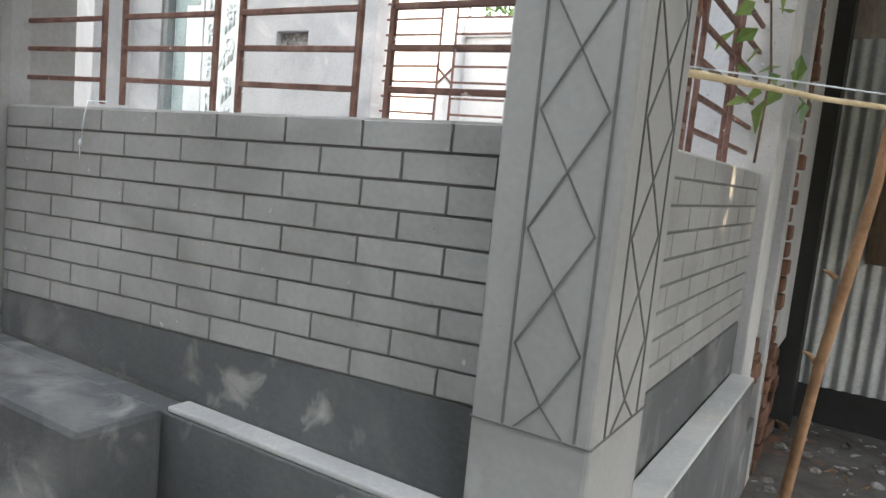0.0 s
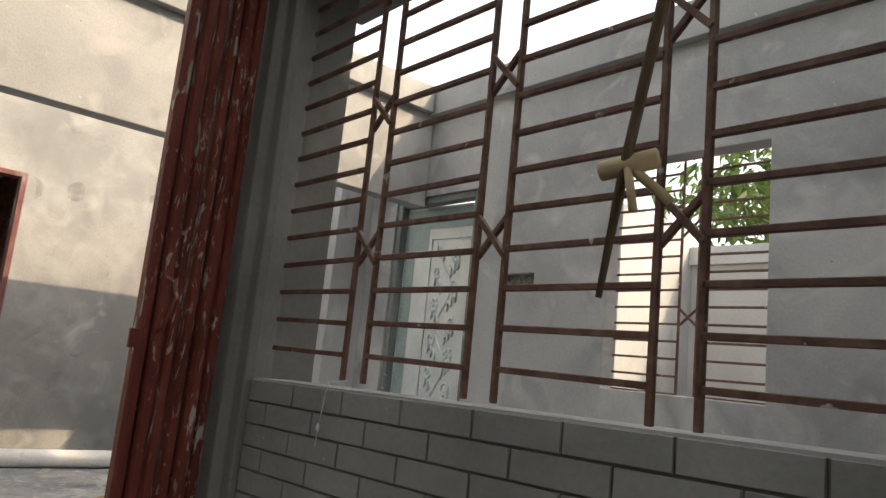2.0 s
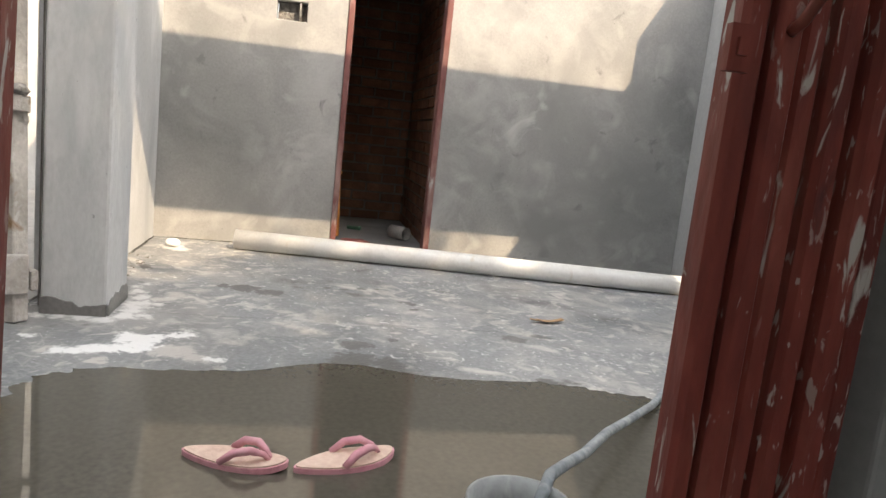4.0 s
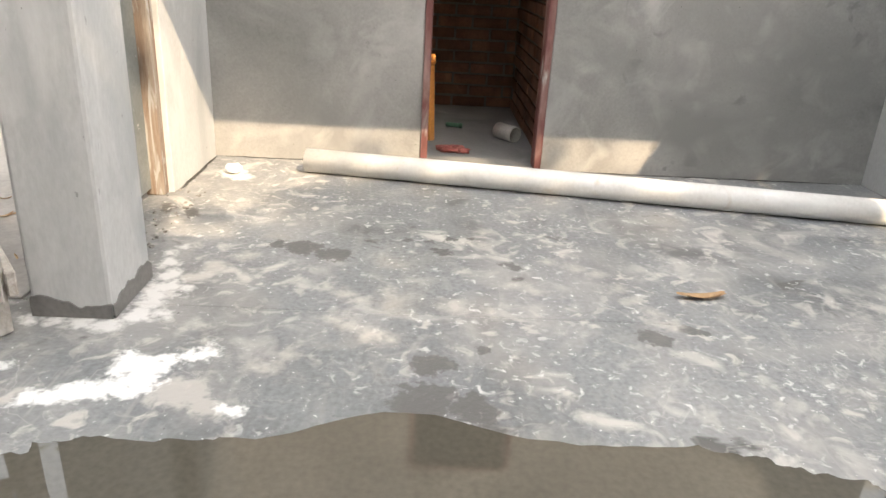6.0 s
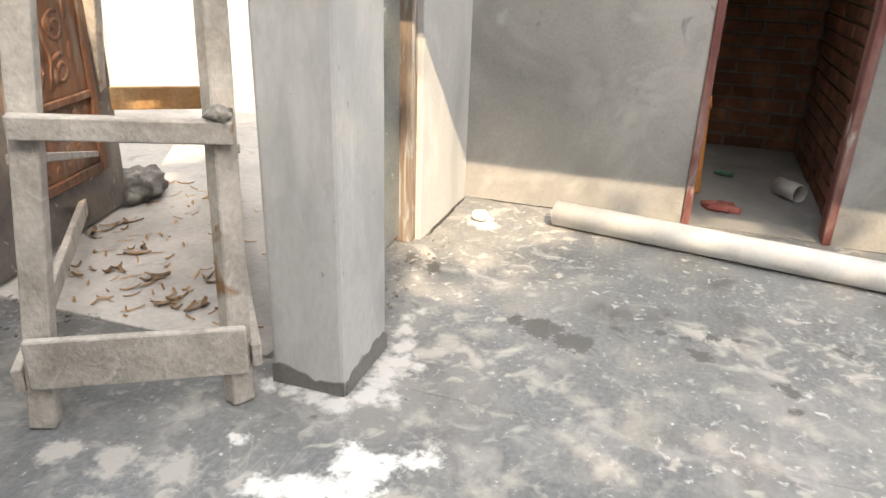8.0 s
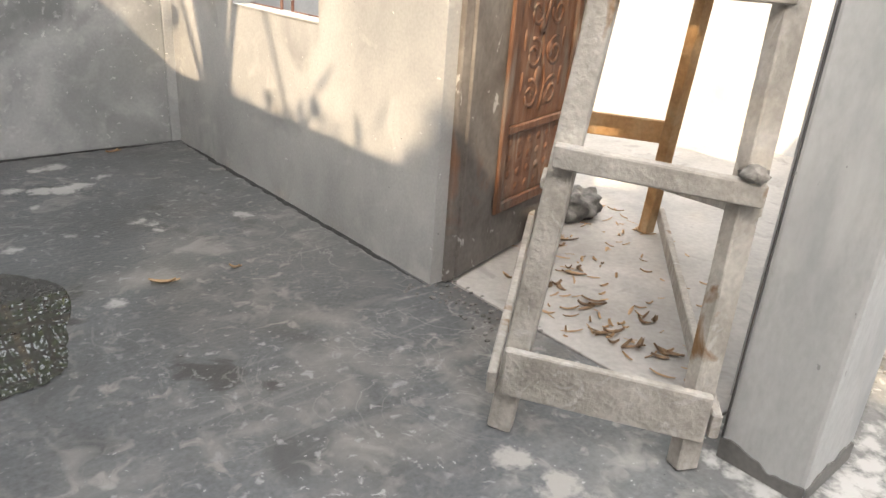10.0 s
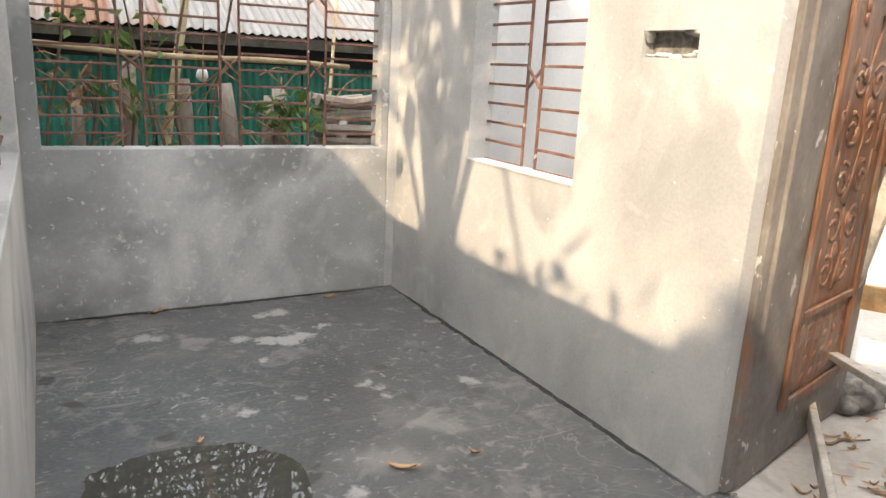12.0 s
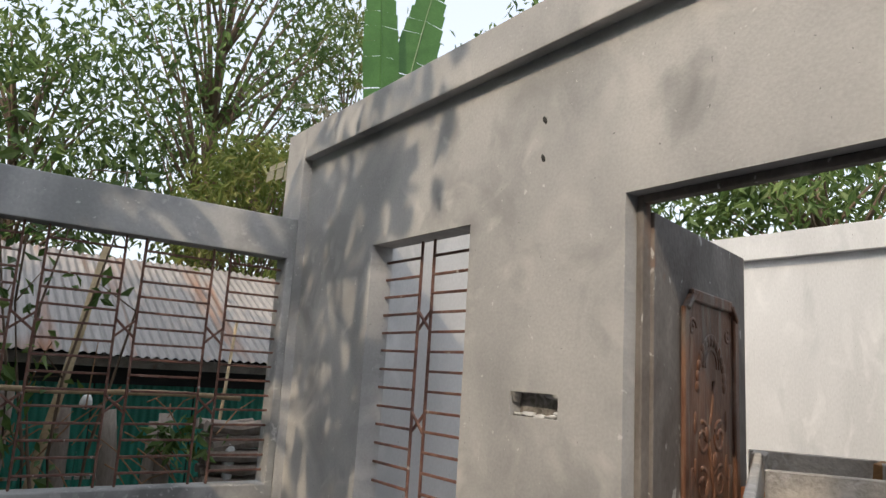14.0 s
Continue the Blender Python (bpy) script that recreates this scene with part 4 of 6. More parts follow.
for k in range(13):
    cz, s_ = 0.24 + 0.118 * k, -1 if k % 2 else 1
    cx, r = 0.66 + s_ * 0.13, 0.062 + 0.012 * math.sin(k * 2.1)
    if k % 3 == 0:
        for j in range(7):
            a = 2 * math.pi * j / 7
            b.blob((cx + 0.7 * r * math.cos(a), -0.005, cz + 0.7 * r * math.sin(a)), (0.36 * r, 0.011, 0.36 * r), j, 8, 0.1)
        b.blob((cx, -0.007, cz), (0.022, 0.013, 0.022), 1, 8, 0.0)
    else:
        scroll(b, Matrix.Translation((0, -0.004, 0)), cx, cz, r, 1.3, s_, 0.008, 1.0 + k)
    for j in range(3):
        b.tube([(0.66 - s_ * (0.06 + 0.05 * j) + 0.02 * math.sin(i_), -0.003, cz - 0.05 + 0.03 * j + 0.025 * i_) for i_ in range(5)], [0.003, 0.011, 0.014, 0.011, 0.003], 6)
b.tube([(0.42, -0.003, 0.12), (0.42, -0.003, 1.78), (0.98, -0.003, 1.78), (0.98, -0.003, 0.12), (0.42, -0.003, 0.12)], 0.008, 6)
north_part("embossed_flowers", b, SILVER_DOOR, "raised flowers and leaves", True)
north_lock = north_part("lock", Build().box(1.02, 1.08, -0.03, -0.001, 0.98, 1.10, c=0.004), RUST_LOCK, "rusty lock")
north_part("keyhole", Build().box(1.04, 1.06, -0.034, -0.0302, 1.02, 1.06, c=0.001), TIN_BLACK).parent = north_lock


# ---- scaffold trestle in the doorway ----
tr = thing("scaffold_trestle", (-4.9, -1.0, FL), "tall cement-crusted timber trestle standing in the doorway", "trestle")
NL, NR, FLL, FR = Vector((-4.115, -0.628, FL)), Vector((-4.387, -0.232, FL)), Vector((-5.509, -1.723, FL)), Vector((-5.770, -1.291, FL))
TOPZ = 1.765
mid = (NL + NR + FLL + FR) / 4
along, across = ((FLL + FR - NL - NR) / 2).normalized(), (NR - NL).normalized()
def timber(name, a, c, w, hgt, mat=OLD_WOOD, roll=0.0):
    part(name, Build().beam(a, c, w, hgt, roll, c=0.004), mat, tr)
tops = dict(nl=Vector((-4.28, -0.595, TOPZ)), nr=Vector((-4.518, -0.30, TOPZ)), fl=Vector((-5.40, -1.47, TOPZ)), fr=Vector((-5.60, -1.115, TOPZ)))
for key, foot in (("nl", NL), ("nr", NR), ("fl", FLL), ("fr", FR)):
    timber("leg", foot, tops[key], 0.065, 0.05, OLD_WOOD if key != "fr" else RAW_WOOD, 40)
def at(key, z):
    foot = dict(nl=NL, nr=NR, fl=FLL, fr=FR)[key]
    return foot.lerp(tops[key], (z - FL) / (TOPZ - FL))
out_n, up = -along * 0.042, Vector((0, 0, 1))
def board(name, a, c, hgt, thick, mat=OLD_WOOD, over=0.03):
    a, c = Vector(a), Vector(c)
    dd = (c - a).normalized()
    a, c = a - dd * over, c + dd * over
    m = Matrix.Translation(a) @ Matrix(((dd.x, -dd.y, 0, 0), (dd.y, dd.x, 0, 0), (dd.z, 0, 1, 0), (0, 0, 0, 1)))
    part(name, Build().box(0, (c - a).length, -thick / 2, thick / 2, -hgt / 2, hgt / 2, m, 0.004), mat, tr)
board("end_board", at("nl", 0.690) + out_n, at("nr", 0.668) + out_n, 0.135, 0.026, over=0.026)
board("cross_rail", at("nl", 1.262) + out_n, at("nr", 1.232) + out_n, 0.056, 0.04)
board("cross_rail", at("fl", 1.0) - out_n, at("fr", 1.0) - out_n, 0.10, 0.028, RAW_WOOD)
board("cross_rail", at("fl", 1.62) - out_n, at("fr", 1.60) - out_n, 0.05, 0.03, RAW_WOOD)
for a, c in (("nl", "fl"), ("nr", "fr")):
    sh = across * (0.05 if a == "nr" else -0.05)
    board("side_rail", at(a, 0.64) + sh, at(c, 0.60) + sh, 0.07, 0.026)
    part("brace", Build().beam(at(a, 1.18) + sh * 0.4, at(c, 0.75) + sh * 0.4, 0.05, 0.025, c=0.003), OLD_WOOD, tr)
corner = at("nl", 1.70) - across * 0.235
board("top_end_board", corner + out_n, at("nr", 1.70) + out_n, 0.14, 0.026, over=0.0)
board("top_end_board", at("fl", 1.70) - out_n, at("fr", 1.70) - out_n, 0.14, 0.026)
board("top_side_rail", corner + Vector((0.0, 0.012, 0.0)), at("fl", 1.70), 0.13, 0.026, over=0.0)
board("top_side_rail", at("nr", 1.70), at("fr", 1.70), 0.13, 0.026, over=0.0)
board("top_middle_rail", corner.lerp(at("fl", 1.70), 0.6) + across * 0.03, at("nr", 1.70).lerp(at("fr", 1.70), 0.6) - across * 0.02, 0.11, 0.03, over=0.0)
part("mortar_lump", Build().blob(at("nr", 1.272) + out_n, (0.04, 0.03, 0.02), 4, 12, 0.8), GRIT, tr, "", True)

# ---- porch and veranda things ----
def pipe(name, label, a, c, r, mat, category="pipe", wall_t=0.005):
    a, c = Vector(a), Vector(c)
    d = (c - a).normalized()
    u = d.cross(Vector((0, 0, 1))).normalized()
    w = u.cross(d)
    n, b = 24, Build()
    ring = lambda p, q: [p + (u * math.cos(2 * math.pi * k / n) + w * math.sin(2 * math.pi * k / n)) * q for k in range(n)]
    v = ring(a, r) + ring(c, r) + ring(c, r - wall_t) + ring(a, r - wall_t)
    b.add(v, [(j * n + k, j * n + (k + 1) % n, (j + 1) % 4 * n + (k + 1) % n, (j + 1) % 4 * n + k) for j in range(4) for k in range(n)])
    ob = part(name, b, mat, None, label, True, category)
    return ob


pipe("pvc_pipe", "long dusty white PVC pipe lying on the porch floor", (-6.075, 0.315, FL + 0.058), (-5.60, 3.18, FL + 0.058), 0.057, PVC)
pipe("pipe_offcut", "short grey pipe offcut inside the washroom", (-6.98, 1.33, FL + 0.056), (-6.86, 1.42, FL + 0.056), 0.048, PVC_GREY)
part("pipe_scrap", Build().tube([(-7.25, 1.02, FL + 0.02), (-7.22, 1.12, FL + 0.02)], [0.014, 0.014], 10).tube([(-7.225, 1.105, FL + 0.02), (-7.22, 1.12, FL + 0.02)], 0.017, 10), GREEN_PIPE, None, "green PVC pipe scrap on the washroom floor", True, "pipe")
b = Build()
for k in range(9):
    b.blob((-6.62 + 0.035 * math.sin(k * 2.1), 0.99 + 0.028 * (k % 5), FL + 0.014), (0.05, 0.04, 0.012), k, 10, 0.7)
part("red_cloth", b, RED_RAG, None, "faded red rag dropped on the washroom floor", True, "rag")

ch = thing("plastic_chair", (-7.0, 0.78, FL + 0.006), "worn orange plastic chair inside the washroom", "chair")
for sx, sy in ((-1, -1), (-1, 1), (1, -1), (1, 1)):
    part("leg", Build().beam((-7.0 + sx * 0.17, 0.79 + sy * 0.13, FL + 0.006), (-7.0 + sx * 0.14, 0.79 + sy * 0.11, 0.94), 0.04, 0.03, c=0.005), ORANGE, ch)
part("seat", Build().box(-7.17, -6.83, 0.65, 0.93, 0.942, 0.965, c=0.008), ORANGE, ch)
for k in range(3):
    part("back_slat", Build().beam((-7.165, 0.67 + 0.10 * k, 0.967), (-7.20, 0.67 + 0.10 * k, 1.30), 0.05, 0.012, c=0.003), ORANGE, ch)
part("back_top", Build().box(-7.215, -7.185, 0.63, 0.90, 1.302, 1.36, c=0.008), ORANGE, ch)


def slipper(at_xy, turn, label):
    m = Matrix.Translation((*at_xy, FL + 0.001)) @ Matrix.Rotation(radians(turn), 4, "Z")
    t = thing("slipper", m.translation, label, "slipper", "pair of slippers")
    n, prof = 28, []
    for k in range(n):
        a = 2 * math.pi * k / n
        x = 0.125 * math.cos(a)
        wdt = 0.042 + 0.008 * math.cos(a) - 0.006 * math.cos(2 * a)
        prof.append((x, wdt * math.sin(a)))
    def sole(z0, z1, s):
        b = Build()
        lift = lambda x: 0.010 * max(0, (x - 0.05) / 0.075) ** 2
        v = [(x * s, y * s, z0 + lift(x)) for x, y in prof] + [(x * s, y * s, z1 + lift(x)) for x, y in prof]
        b.add([(m @ Vector(p)) - m.translation for p in v], [tuple(range(n - 1, -1, -1)), tuple(range(n, 2 * n))] + [(k, (k + 1) % n, n + (k + 1) % n, n + k) for k in range(n)])
        return b
    for nm, b, mat in (("sole", sole(0, 0.014, 1.0), PINK), ("insole", sole(0.0142, 0.018, 0.96), INSOLE)):
        ob = new(nm, b.mesh(nm, mat)); ob.parent = t
    for s in (-1, 1):
        pts = [(0.085, 0.004 * s, 0.018), (0.07, 0.010 * s, 0.036), (0.045, 0.024 * s, 0.046), (0.01, 0.036 * s, 0.040), (-0.02, 0.042 * s, 0.016)]
        b = Build().tube([(m @ Vector(p)) - m.translation for p in pts], [0.005, 0.007, 0.010, 0.010, 0.008], 8)
        ob = new("strap", b.mesh("strap", PINK, True)); ob.parent = t
    return t


slipper((-3.385, 0.842), 111, "pink rubber flip-flop standing in the puddle")
slipper((-3.385, 0.594), 73, "pink rubber flip-flop, partner beside it in the puddle")

bk = thing("bucket", (-2.93, 1.110, FL), "small cement-stained metal pail beside the gate", "bucket")
n, b = 28, Build()
prof = [(0.062, 0.0), (0.066, 0.03), (0.076, 0.12), (0.088, 0.155), (0.094, 0.16), (0.094, 0.166), (0.088, 0.166), (0.074, 0.12), (0.062, 0.012)]
v = [(-2.93 + r * math.cos(2 * math.pi * k / n), 1.110 + r * math.sin(2 * math.pi * k / n), FL + 0.001 + z) for r, z in prof for k in range(n)]
b.add(v, [(j * n + k, j * n + (k + 1) % n, (j + 1) * n + (k + 1) % n, (j + 1) * n + k) for j in range(len(prof) - 1) for k in range(n)] + [tuple(range(n - 1, -1, -1)), tuple(range((len(prof) - 1) * n, len(prof) * n))])
part("pail", b, ALU, bk, "", True)
b = Build().tube([(-2.93 + 0.092 * math.cos(a), 1.110 + 0.092 * math.sin(a), FL + 0.162 - 0.05 * math.sin(math.pi * k / 12)) for k, a in ((k, math.pi * k / 12 + 0.6) for k in range(13))], 0.003, 6)
part("bail_handle", b, ALU, bk, "", True)
part("garden_hose", Build().tube([(-2.93, 1.13, FL + 0.11), (-2.955, 1.16, FL + 0.165), (-3.03, 1.20, FL + 0.165), (-3.12, 1.27, FL + 0.145), (-3.22, 1.35, FL + 0.12), (-3.43, 1.50, FL + 0.08), (-3.60, 1.65, FL + 0.05), (-3.78, 1.81, FL + 0.022), (-3.96, 1.956, FL + 0.013), (-4.24, 2.35, FL + 0.013), (-4.5, 2.75, FL + 0.013), (-4.6, 3.1, FL + 0.013)], 0.012, 10),
     HOSE, None, "dusty ribbed hose running across the floor", True, "hose")

puddle = Build()
def puddle_shape(cx, cy, rx, ry, seed, z=FL + 0.003, n=420, bump=0.0, by=0.0):
    rim = []
    for k in range(n):
        a = 2 * math.pi * k / n
        q = Vector((math.cos(a) * 2.2, math.sin(a) * 2.2, seed))
        s = 1 + 0.06 * noise.noise(q) + 0.04 * noise.noise(q * 3) + 0.02 * noise.noise(q * 9) + 0.012 * noise.noise(q * 24)
        x = cx + rx * s * math.copysign(abs(math.cos(a)) ** 0.5, math.cos(a))
        y = cy + ry * s * math.copysign(abs(math.sin(a)) ** 0.5, math.sin(a))
        if math.cos(a) < 0:
            x -= bump * math.exp(-((y - by) / 0.24) ** 2)
        rim.append((x, y, z))
    puddle.v, puddle.f = rim, [tuple(range(n))]
puddle_shape(-3.36, 0.93, 0.64, 1.02, 1.7, bump=0.13, by=0.87)
part("puddle", puddle, WATER, None, "shallow muddy puddle inside the gate", False, "puddle", "structure")
puddle = Build()
puddle_shape(-3.02, -1.92, 0.28, 0.43, 4.2, bump=0.10, by=-2.05)
part("puddle_veranda", puddle, WATER_CLEAR, None, "shallow clear puddle on the veranda floor", False, "puddle", "structure")

def ribbon(pts, w, seed, z, fray=1.0):
    """A flat streak of uneven width along a path."""
    b, v = Build(), []
    way = []
    for (x0, y0), (x1, y1) in zip(pts, pts[1:]):
        n_ = max(6, int(math.hypot(x1 - x0, y1 - y0) / 0.008))
        way += [(x0 + (x1 - x0) * k / n_, y0 + (y1 - y0) * k / n_, x1 - x0, y1 - y0) for k in range(n_)]
    m_ = len(way)
    for k, (x, y, dx, dy) in enumerate(way):
        l_ = math.hypot(dx, dy)
        q = Vector((x * 14, y * 14, seed))
        wander = 0.8 * w * fray * noise.noise(q * 0.6)
        ends = min(1, 6 * k / m_, 6 * (m_ - 1 - k) / m_)
        for s in (-1, 1):
            half = w * ends * (0.55 + fray * (0.55 * noise.noise(q + Vector((s * 3, 0, 0))) + 0.4 * noise.noise(q * 3 + Vector((0, s * 3, 0)))))
            o = wander + s * max(half, 0.0006)
            v.append((x - dy / l_ * o, y + dx / l_ * o, z))
    b.add(v, [(2 * k, 2 * k + 2, 2 * k + 3, 2 * k + 1) for k in range(m_ - 1)])
    return b
# thin dark lines on the floor along the wall feet
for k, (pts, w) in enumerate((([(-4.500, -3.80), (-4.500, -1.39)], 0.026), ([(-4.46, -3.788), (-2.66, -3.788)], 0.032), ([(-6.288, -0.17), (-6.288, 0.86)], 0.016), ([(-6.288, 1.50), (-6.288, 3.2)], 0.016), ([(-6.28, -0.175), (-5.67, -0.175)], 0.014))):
    part("joint_line", ribbon(pts, w, 3.3 * k, FL + 0.0015, 0.7), EDGE_DARK, None, "dark uneven line where the floor meets the wall", False, "joint", "structure")
part("stone", Build().blob((-6.0, -0.02, FL + 0.022), (0.05, 0.045, 0.022), 3), LIME, None, "whitened stone lying in the porch corner", True, "stone")


# ---- yard and neighbours ----
def sheet(b, a, along_v, up_v, width, height, pitch=0.076, amp=0.009, nrm=None, rows=1):
    """Corrugated sheet: a wave across its width, solid to 2 mm."""
    along_v, up_v = Vector(along_v).normalized(), Vector(up_v).normalized()
    nv = along_v.cross(up_v).normalized()
    n = int(width / pitch * 8)
    v, k = [], 0
    for i in range(n + 1):
        u = width * i / n
        o = amp * math.cos(2 * math.pi * u / pitch)
        for s in (0, 1):
            for side in (0, -0.002):
                v.append(Vector(a) + along_v * u + up_v * (height * s) + nv * (o + side))
    f = []
    for i in range(n):
        p, q = 4 * i, 4 * i + 4
        f += [(p, q, q + 2, p + 2), (p + 1, p + 3, q + 3, q + 1)]
    f += [(0, 2, 3, 1), (4 * n, 4 * n + 1, 4 * n + 3, 4 * n + 2)]
    return b.add(v, f)


shed = thing("tin_shed", (-4.5, -7.0, 0.2), "low shed of green tin with a rusting corrugated roof", "shed")
for k in range(9):
    b = sheet(Build(), (-8.2 + 0.84 * k, -6.55 + 0.004 * (k % 2), 0.12), (1, 0, 0), (0, 0, 1), 0.83, 1.62, 0.065, 0.007)
    part("wall_sheet", b, TIN_GREEN, shed)
up_roof = Vector((0, -1.9, 1.02))
for k in range(9):
    b = sheet(Build(), (-8.3 + 0.86 * k, -6.12, 1.98 + 0.012 * (k % 2)), (1, 0, 0), up_roof, 0.90, up_roof.length, 0.076, 0.010)
    part("roof_sheet", b, TIN_ROOF, shed)
part("eave_beam", Build().beam((-8.3, -6.35, 1.93), (-0.7, -6.35, 1.93), 0.06, 0.09), OLD_WOOD, shed)
part("back_wall", Build().box(-8.2, -0.7, -8.1, -8.05, 0.1, 2.9), TIN_BLACK, shed)
part("gable_wall", Build().box(-8.2, -8.15, -8.04, -6.57, 0.1, 2.0).box(-0.74, -0.69, -8.04, -6.57, 0.1, 2.0), TIN_BLACK, shed)
# near-black strip that paints the eave's shadow on the shed front
part("shadow_board", Build().box(-8.2, -0.7, -6.60, -6.57, 1.70, 1.97), TIN_BLACK, shed, "black strip added as the shadow below the eave")
for k in range(22):
    part("fence_slat", Build().beam((-4.05 + 0.066 * k, -5.7, 0.12), (-4.05 + 0.066 * k + random.uniform(-.01, .01), -5.7, 1.28 + random.uniform(-.03, .03)), 0.03, 0.012, c=0.002), TIN_GREEN, shed)
part("fence_rail", Build().beam((-4.1, -5.715, 1.1), (-2.5, -5.715, 1.12), 0.02, 0.02), OLD_WOOD, shed)

part("bamboo_pole", Build().tube([(-2.0 - 0.27 * k, -4.35, 1.82 - 0.007 * k + 0.012 * math.sin(k)) for k in range(10)], [0.015 + 0.003 * (k % 2) for k in range(10)], 10), BAMBOO, None, "horizontal dry bamboo pole tied outside the grille", True, "bamboo pole")
part("leaning_pole", Build().tube([(-3.30, -5.3, 0.15), (-3.48, -5.32, 1.2), (-3.62, -5.36, 2.0), (-3.74, -5.40, 2.75)], [0.035, 0.032, 0.03, 0.026], 10), BAMBOO, None, "thick bamboo pole leaning against the shed", True, "bamboo pole")
part("leaning_pole", Build().tube([(-4.62, -5.4, 0.15), (-4.70, -5.45, 1.4), (-4.78, -5.5, 2.3)], [0.016, 0.014, 0.012], 8), BAMBOO, None, "thin bamboo cane standing near the shed", True, "bamboo pole")
for k, (x, y, w, hh, tilt) in enumerate(((-3.22, -5.45, 0.10, 1.72, -0.06), (-3.66, -5.5, 0.11, 1.62, 0.03), (-4.02, -5.5, 0.12, 1.60, 0.10), (-4.20, -5.52, 0.09, 1.52, -0.05), (-4.34, -5.5, 0.12, 1.58, 0.02), (-2.95, -5.5, 0.08, 1.42, 0.0))):
    b = Build().tube([(x, y, 0.1), (x + tilt * 0.4, y, 0.1 + hh * 0.4), (x + tilt * 0.8, y + 0.02, hh * 0.85), (x + tilt, y, hh)], [w * 0.6, w * 0.55, w * 0.5, w * 0.42], 9)
    part("wooden_post", b, STUMP, None, "grey weathered tree post standing by the shed", True, "post", group="posts by the shed")
part("white_sack", Build().blob((-4.72, -5.2, 1.25), (0.05, 0.03, 0.17), 7, 10, 0.3), LIME, None, "white plastic sack hung among the branches", True, "sack")
part("plastic_scrap", Build().blob((-3.74, -5.35, 1.66), (0.04, 0.04, 0.05), 9, 10, 0.3), LIME, None, "white plastic scrap on a post", True, "scrap")


pile = thing("firewood_stack", (-4.8, -5.3, 0.15), "stack of split grey firewood by the tin shed", "firewood")
fw = random.Random(12)
for r in range(14):
    for c in range(3):
        y, z = -5.42 + 0.11 * c + fw.uniform(-.02, .02), 0.22 + 0.098 * r
        o = fw.uniform(-.05, .05)
        part("log", Build().tube([(-4.55 + o, y, z + fw.uniform(-.03, .03)), (-4.8 + o, y + fw.uniform(-.03, .03), z), (-5.05 + 3 * o, y + fw.uniform(-.06, .06), z + fw.uniform(-.03, .04))], [0.03 + fw.uniform(0, .02), 0.045, 0.028 + fw.uniform(0, .02)], 7), STUMP, pile)


# ---- plants ----
def leaves(b, centre, spread, count, size, rnd, drop=0.4, slim=0.42):
    for _ in range(count):
        o = Vector((rnd.gauss(0, 1), rnd.gauss(0, 1), rnd.gauss(0, 1)))
        c = Vector(centre) + Vector((o.x * spread[0], o.y * spread[1], o.z * spread[2]))
        d = Vector((rnd.uniform(-1, 1), rnd.uniform(-1, 1), rnd.uniform(-1, 0.5) - drop)).normalized()
        w = d.cross(Vector((rnd.uniform(-1, 1), rnd.uniform(-1, 1), rnd.uniform(-1, 1)))).normalized()
        s = size * rnd.uniform(0.6, 1.3)
        fold = d.cross(w) * s * 0.12
        k = len(b.v)
        b.v += [tuple(c), tuple(c + d * s * 0.45 + w * s * slim * 0.5 + fold), tuple(c + d * s), tuple(c + d * s * 0.45 - w * s * slim * 0.5 + fold)]
        b.f += [(k, k + 1, k + 2), (k, k + 2, k + 3)]


def tree(label, base, height, crown, clumps, per, size, seed, mat=LEAF, trunk_r=0.12, low=0.4, slim=0.42, name="tree"):
    rnd = random.Random(seed)
    t = thing(name, base, label, "tree")
    bx, by, bz = base
    pts = [(bx + 0.25 * math.sin(k * 0.8 + seed) * k / 6, by + 0.2 * math.cos(k * 0.7 + seed) * k / 6, bz - 0.1 + height * 0.9 * k / 6) for k in range(7)]
    wood = Build().tube(pts, [trunk_r * (1 - 0.13 * k) for k in range(7)], 10)
    part("trunk", wood, BARK, t, "", True)
    limbs, crown_b = Build(), Build()
    for k in range(clumps):
        a = rnd.uniform(0, 2 * math.pi)
        zz = bz + height * rnd.uniform(low, 1.0)
        f = (zz - bz) / height
        rr = crown * (0.35 + 0.65 * math.sin(math.pi * min(1, max(0.05, (f - low) / (1.08 - low))))) * rnd.uniform(0.4, 1.0)
        c = Vector((bx + rr * math.cos(a), by + rr * math.sin(a), zz))
        st = Vector(pts[max(1, min(6, int(f * 6 - 0.6)))])
        limbs.tube([st, st.lerp(c, 0.5) + Vector((0, 0, 0.1)), c], [trunk_r * 0.25, trunk_r * 0.15, 0.006], 6)
        leaves(crown_b, c, (crown * 0.17, crown * 0.17, crown * 0.13), per, size, rnd, slim=slim)
    part("branchwork", limbs, BARK, t, "", True)
    part("crown", crown_b, mat, t)
    return t


tree("leafy mango tree behind the shed", (-3.4, -11.5, 0), 6.6, 2.0, 56, 120, 0.19, 2, LEAF, 0.16, 0.3, 0.3)
tree("tall leafy tree behind the shed", (-6.2, -11.0, 0), 9.4, 2.1, 68, 120, 0.17, 5, LEAF, 0.15, 0.28, 0.34)
tree("yellow-green young tree behind the shed", (-6.0, -8.9, 0), 4.8, 1.2, 50, 130, 0.14, 8, LEAF_LIGHT, 0.08, 0.4, 0.32)
tree("dense dark tree at the end of the yard", (-1.0, -12.5, 0), 6.6, 2.4, 60, 120, 0.19, 11, LEAF, 0.16, 0.25, 0.36)
tree("leafy tree beyond the west room", (-12.0, -9.0, 0), 8.6, 2.8, 50, 120, 0.2, 14, LEAF, 0.18, 0.3, 0.36)
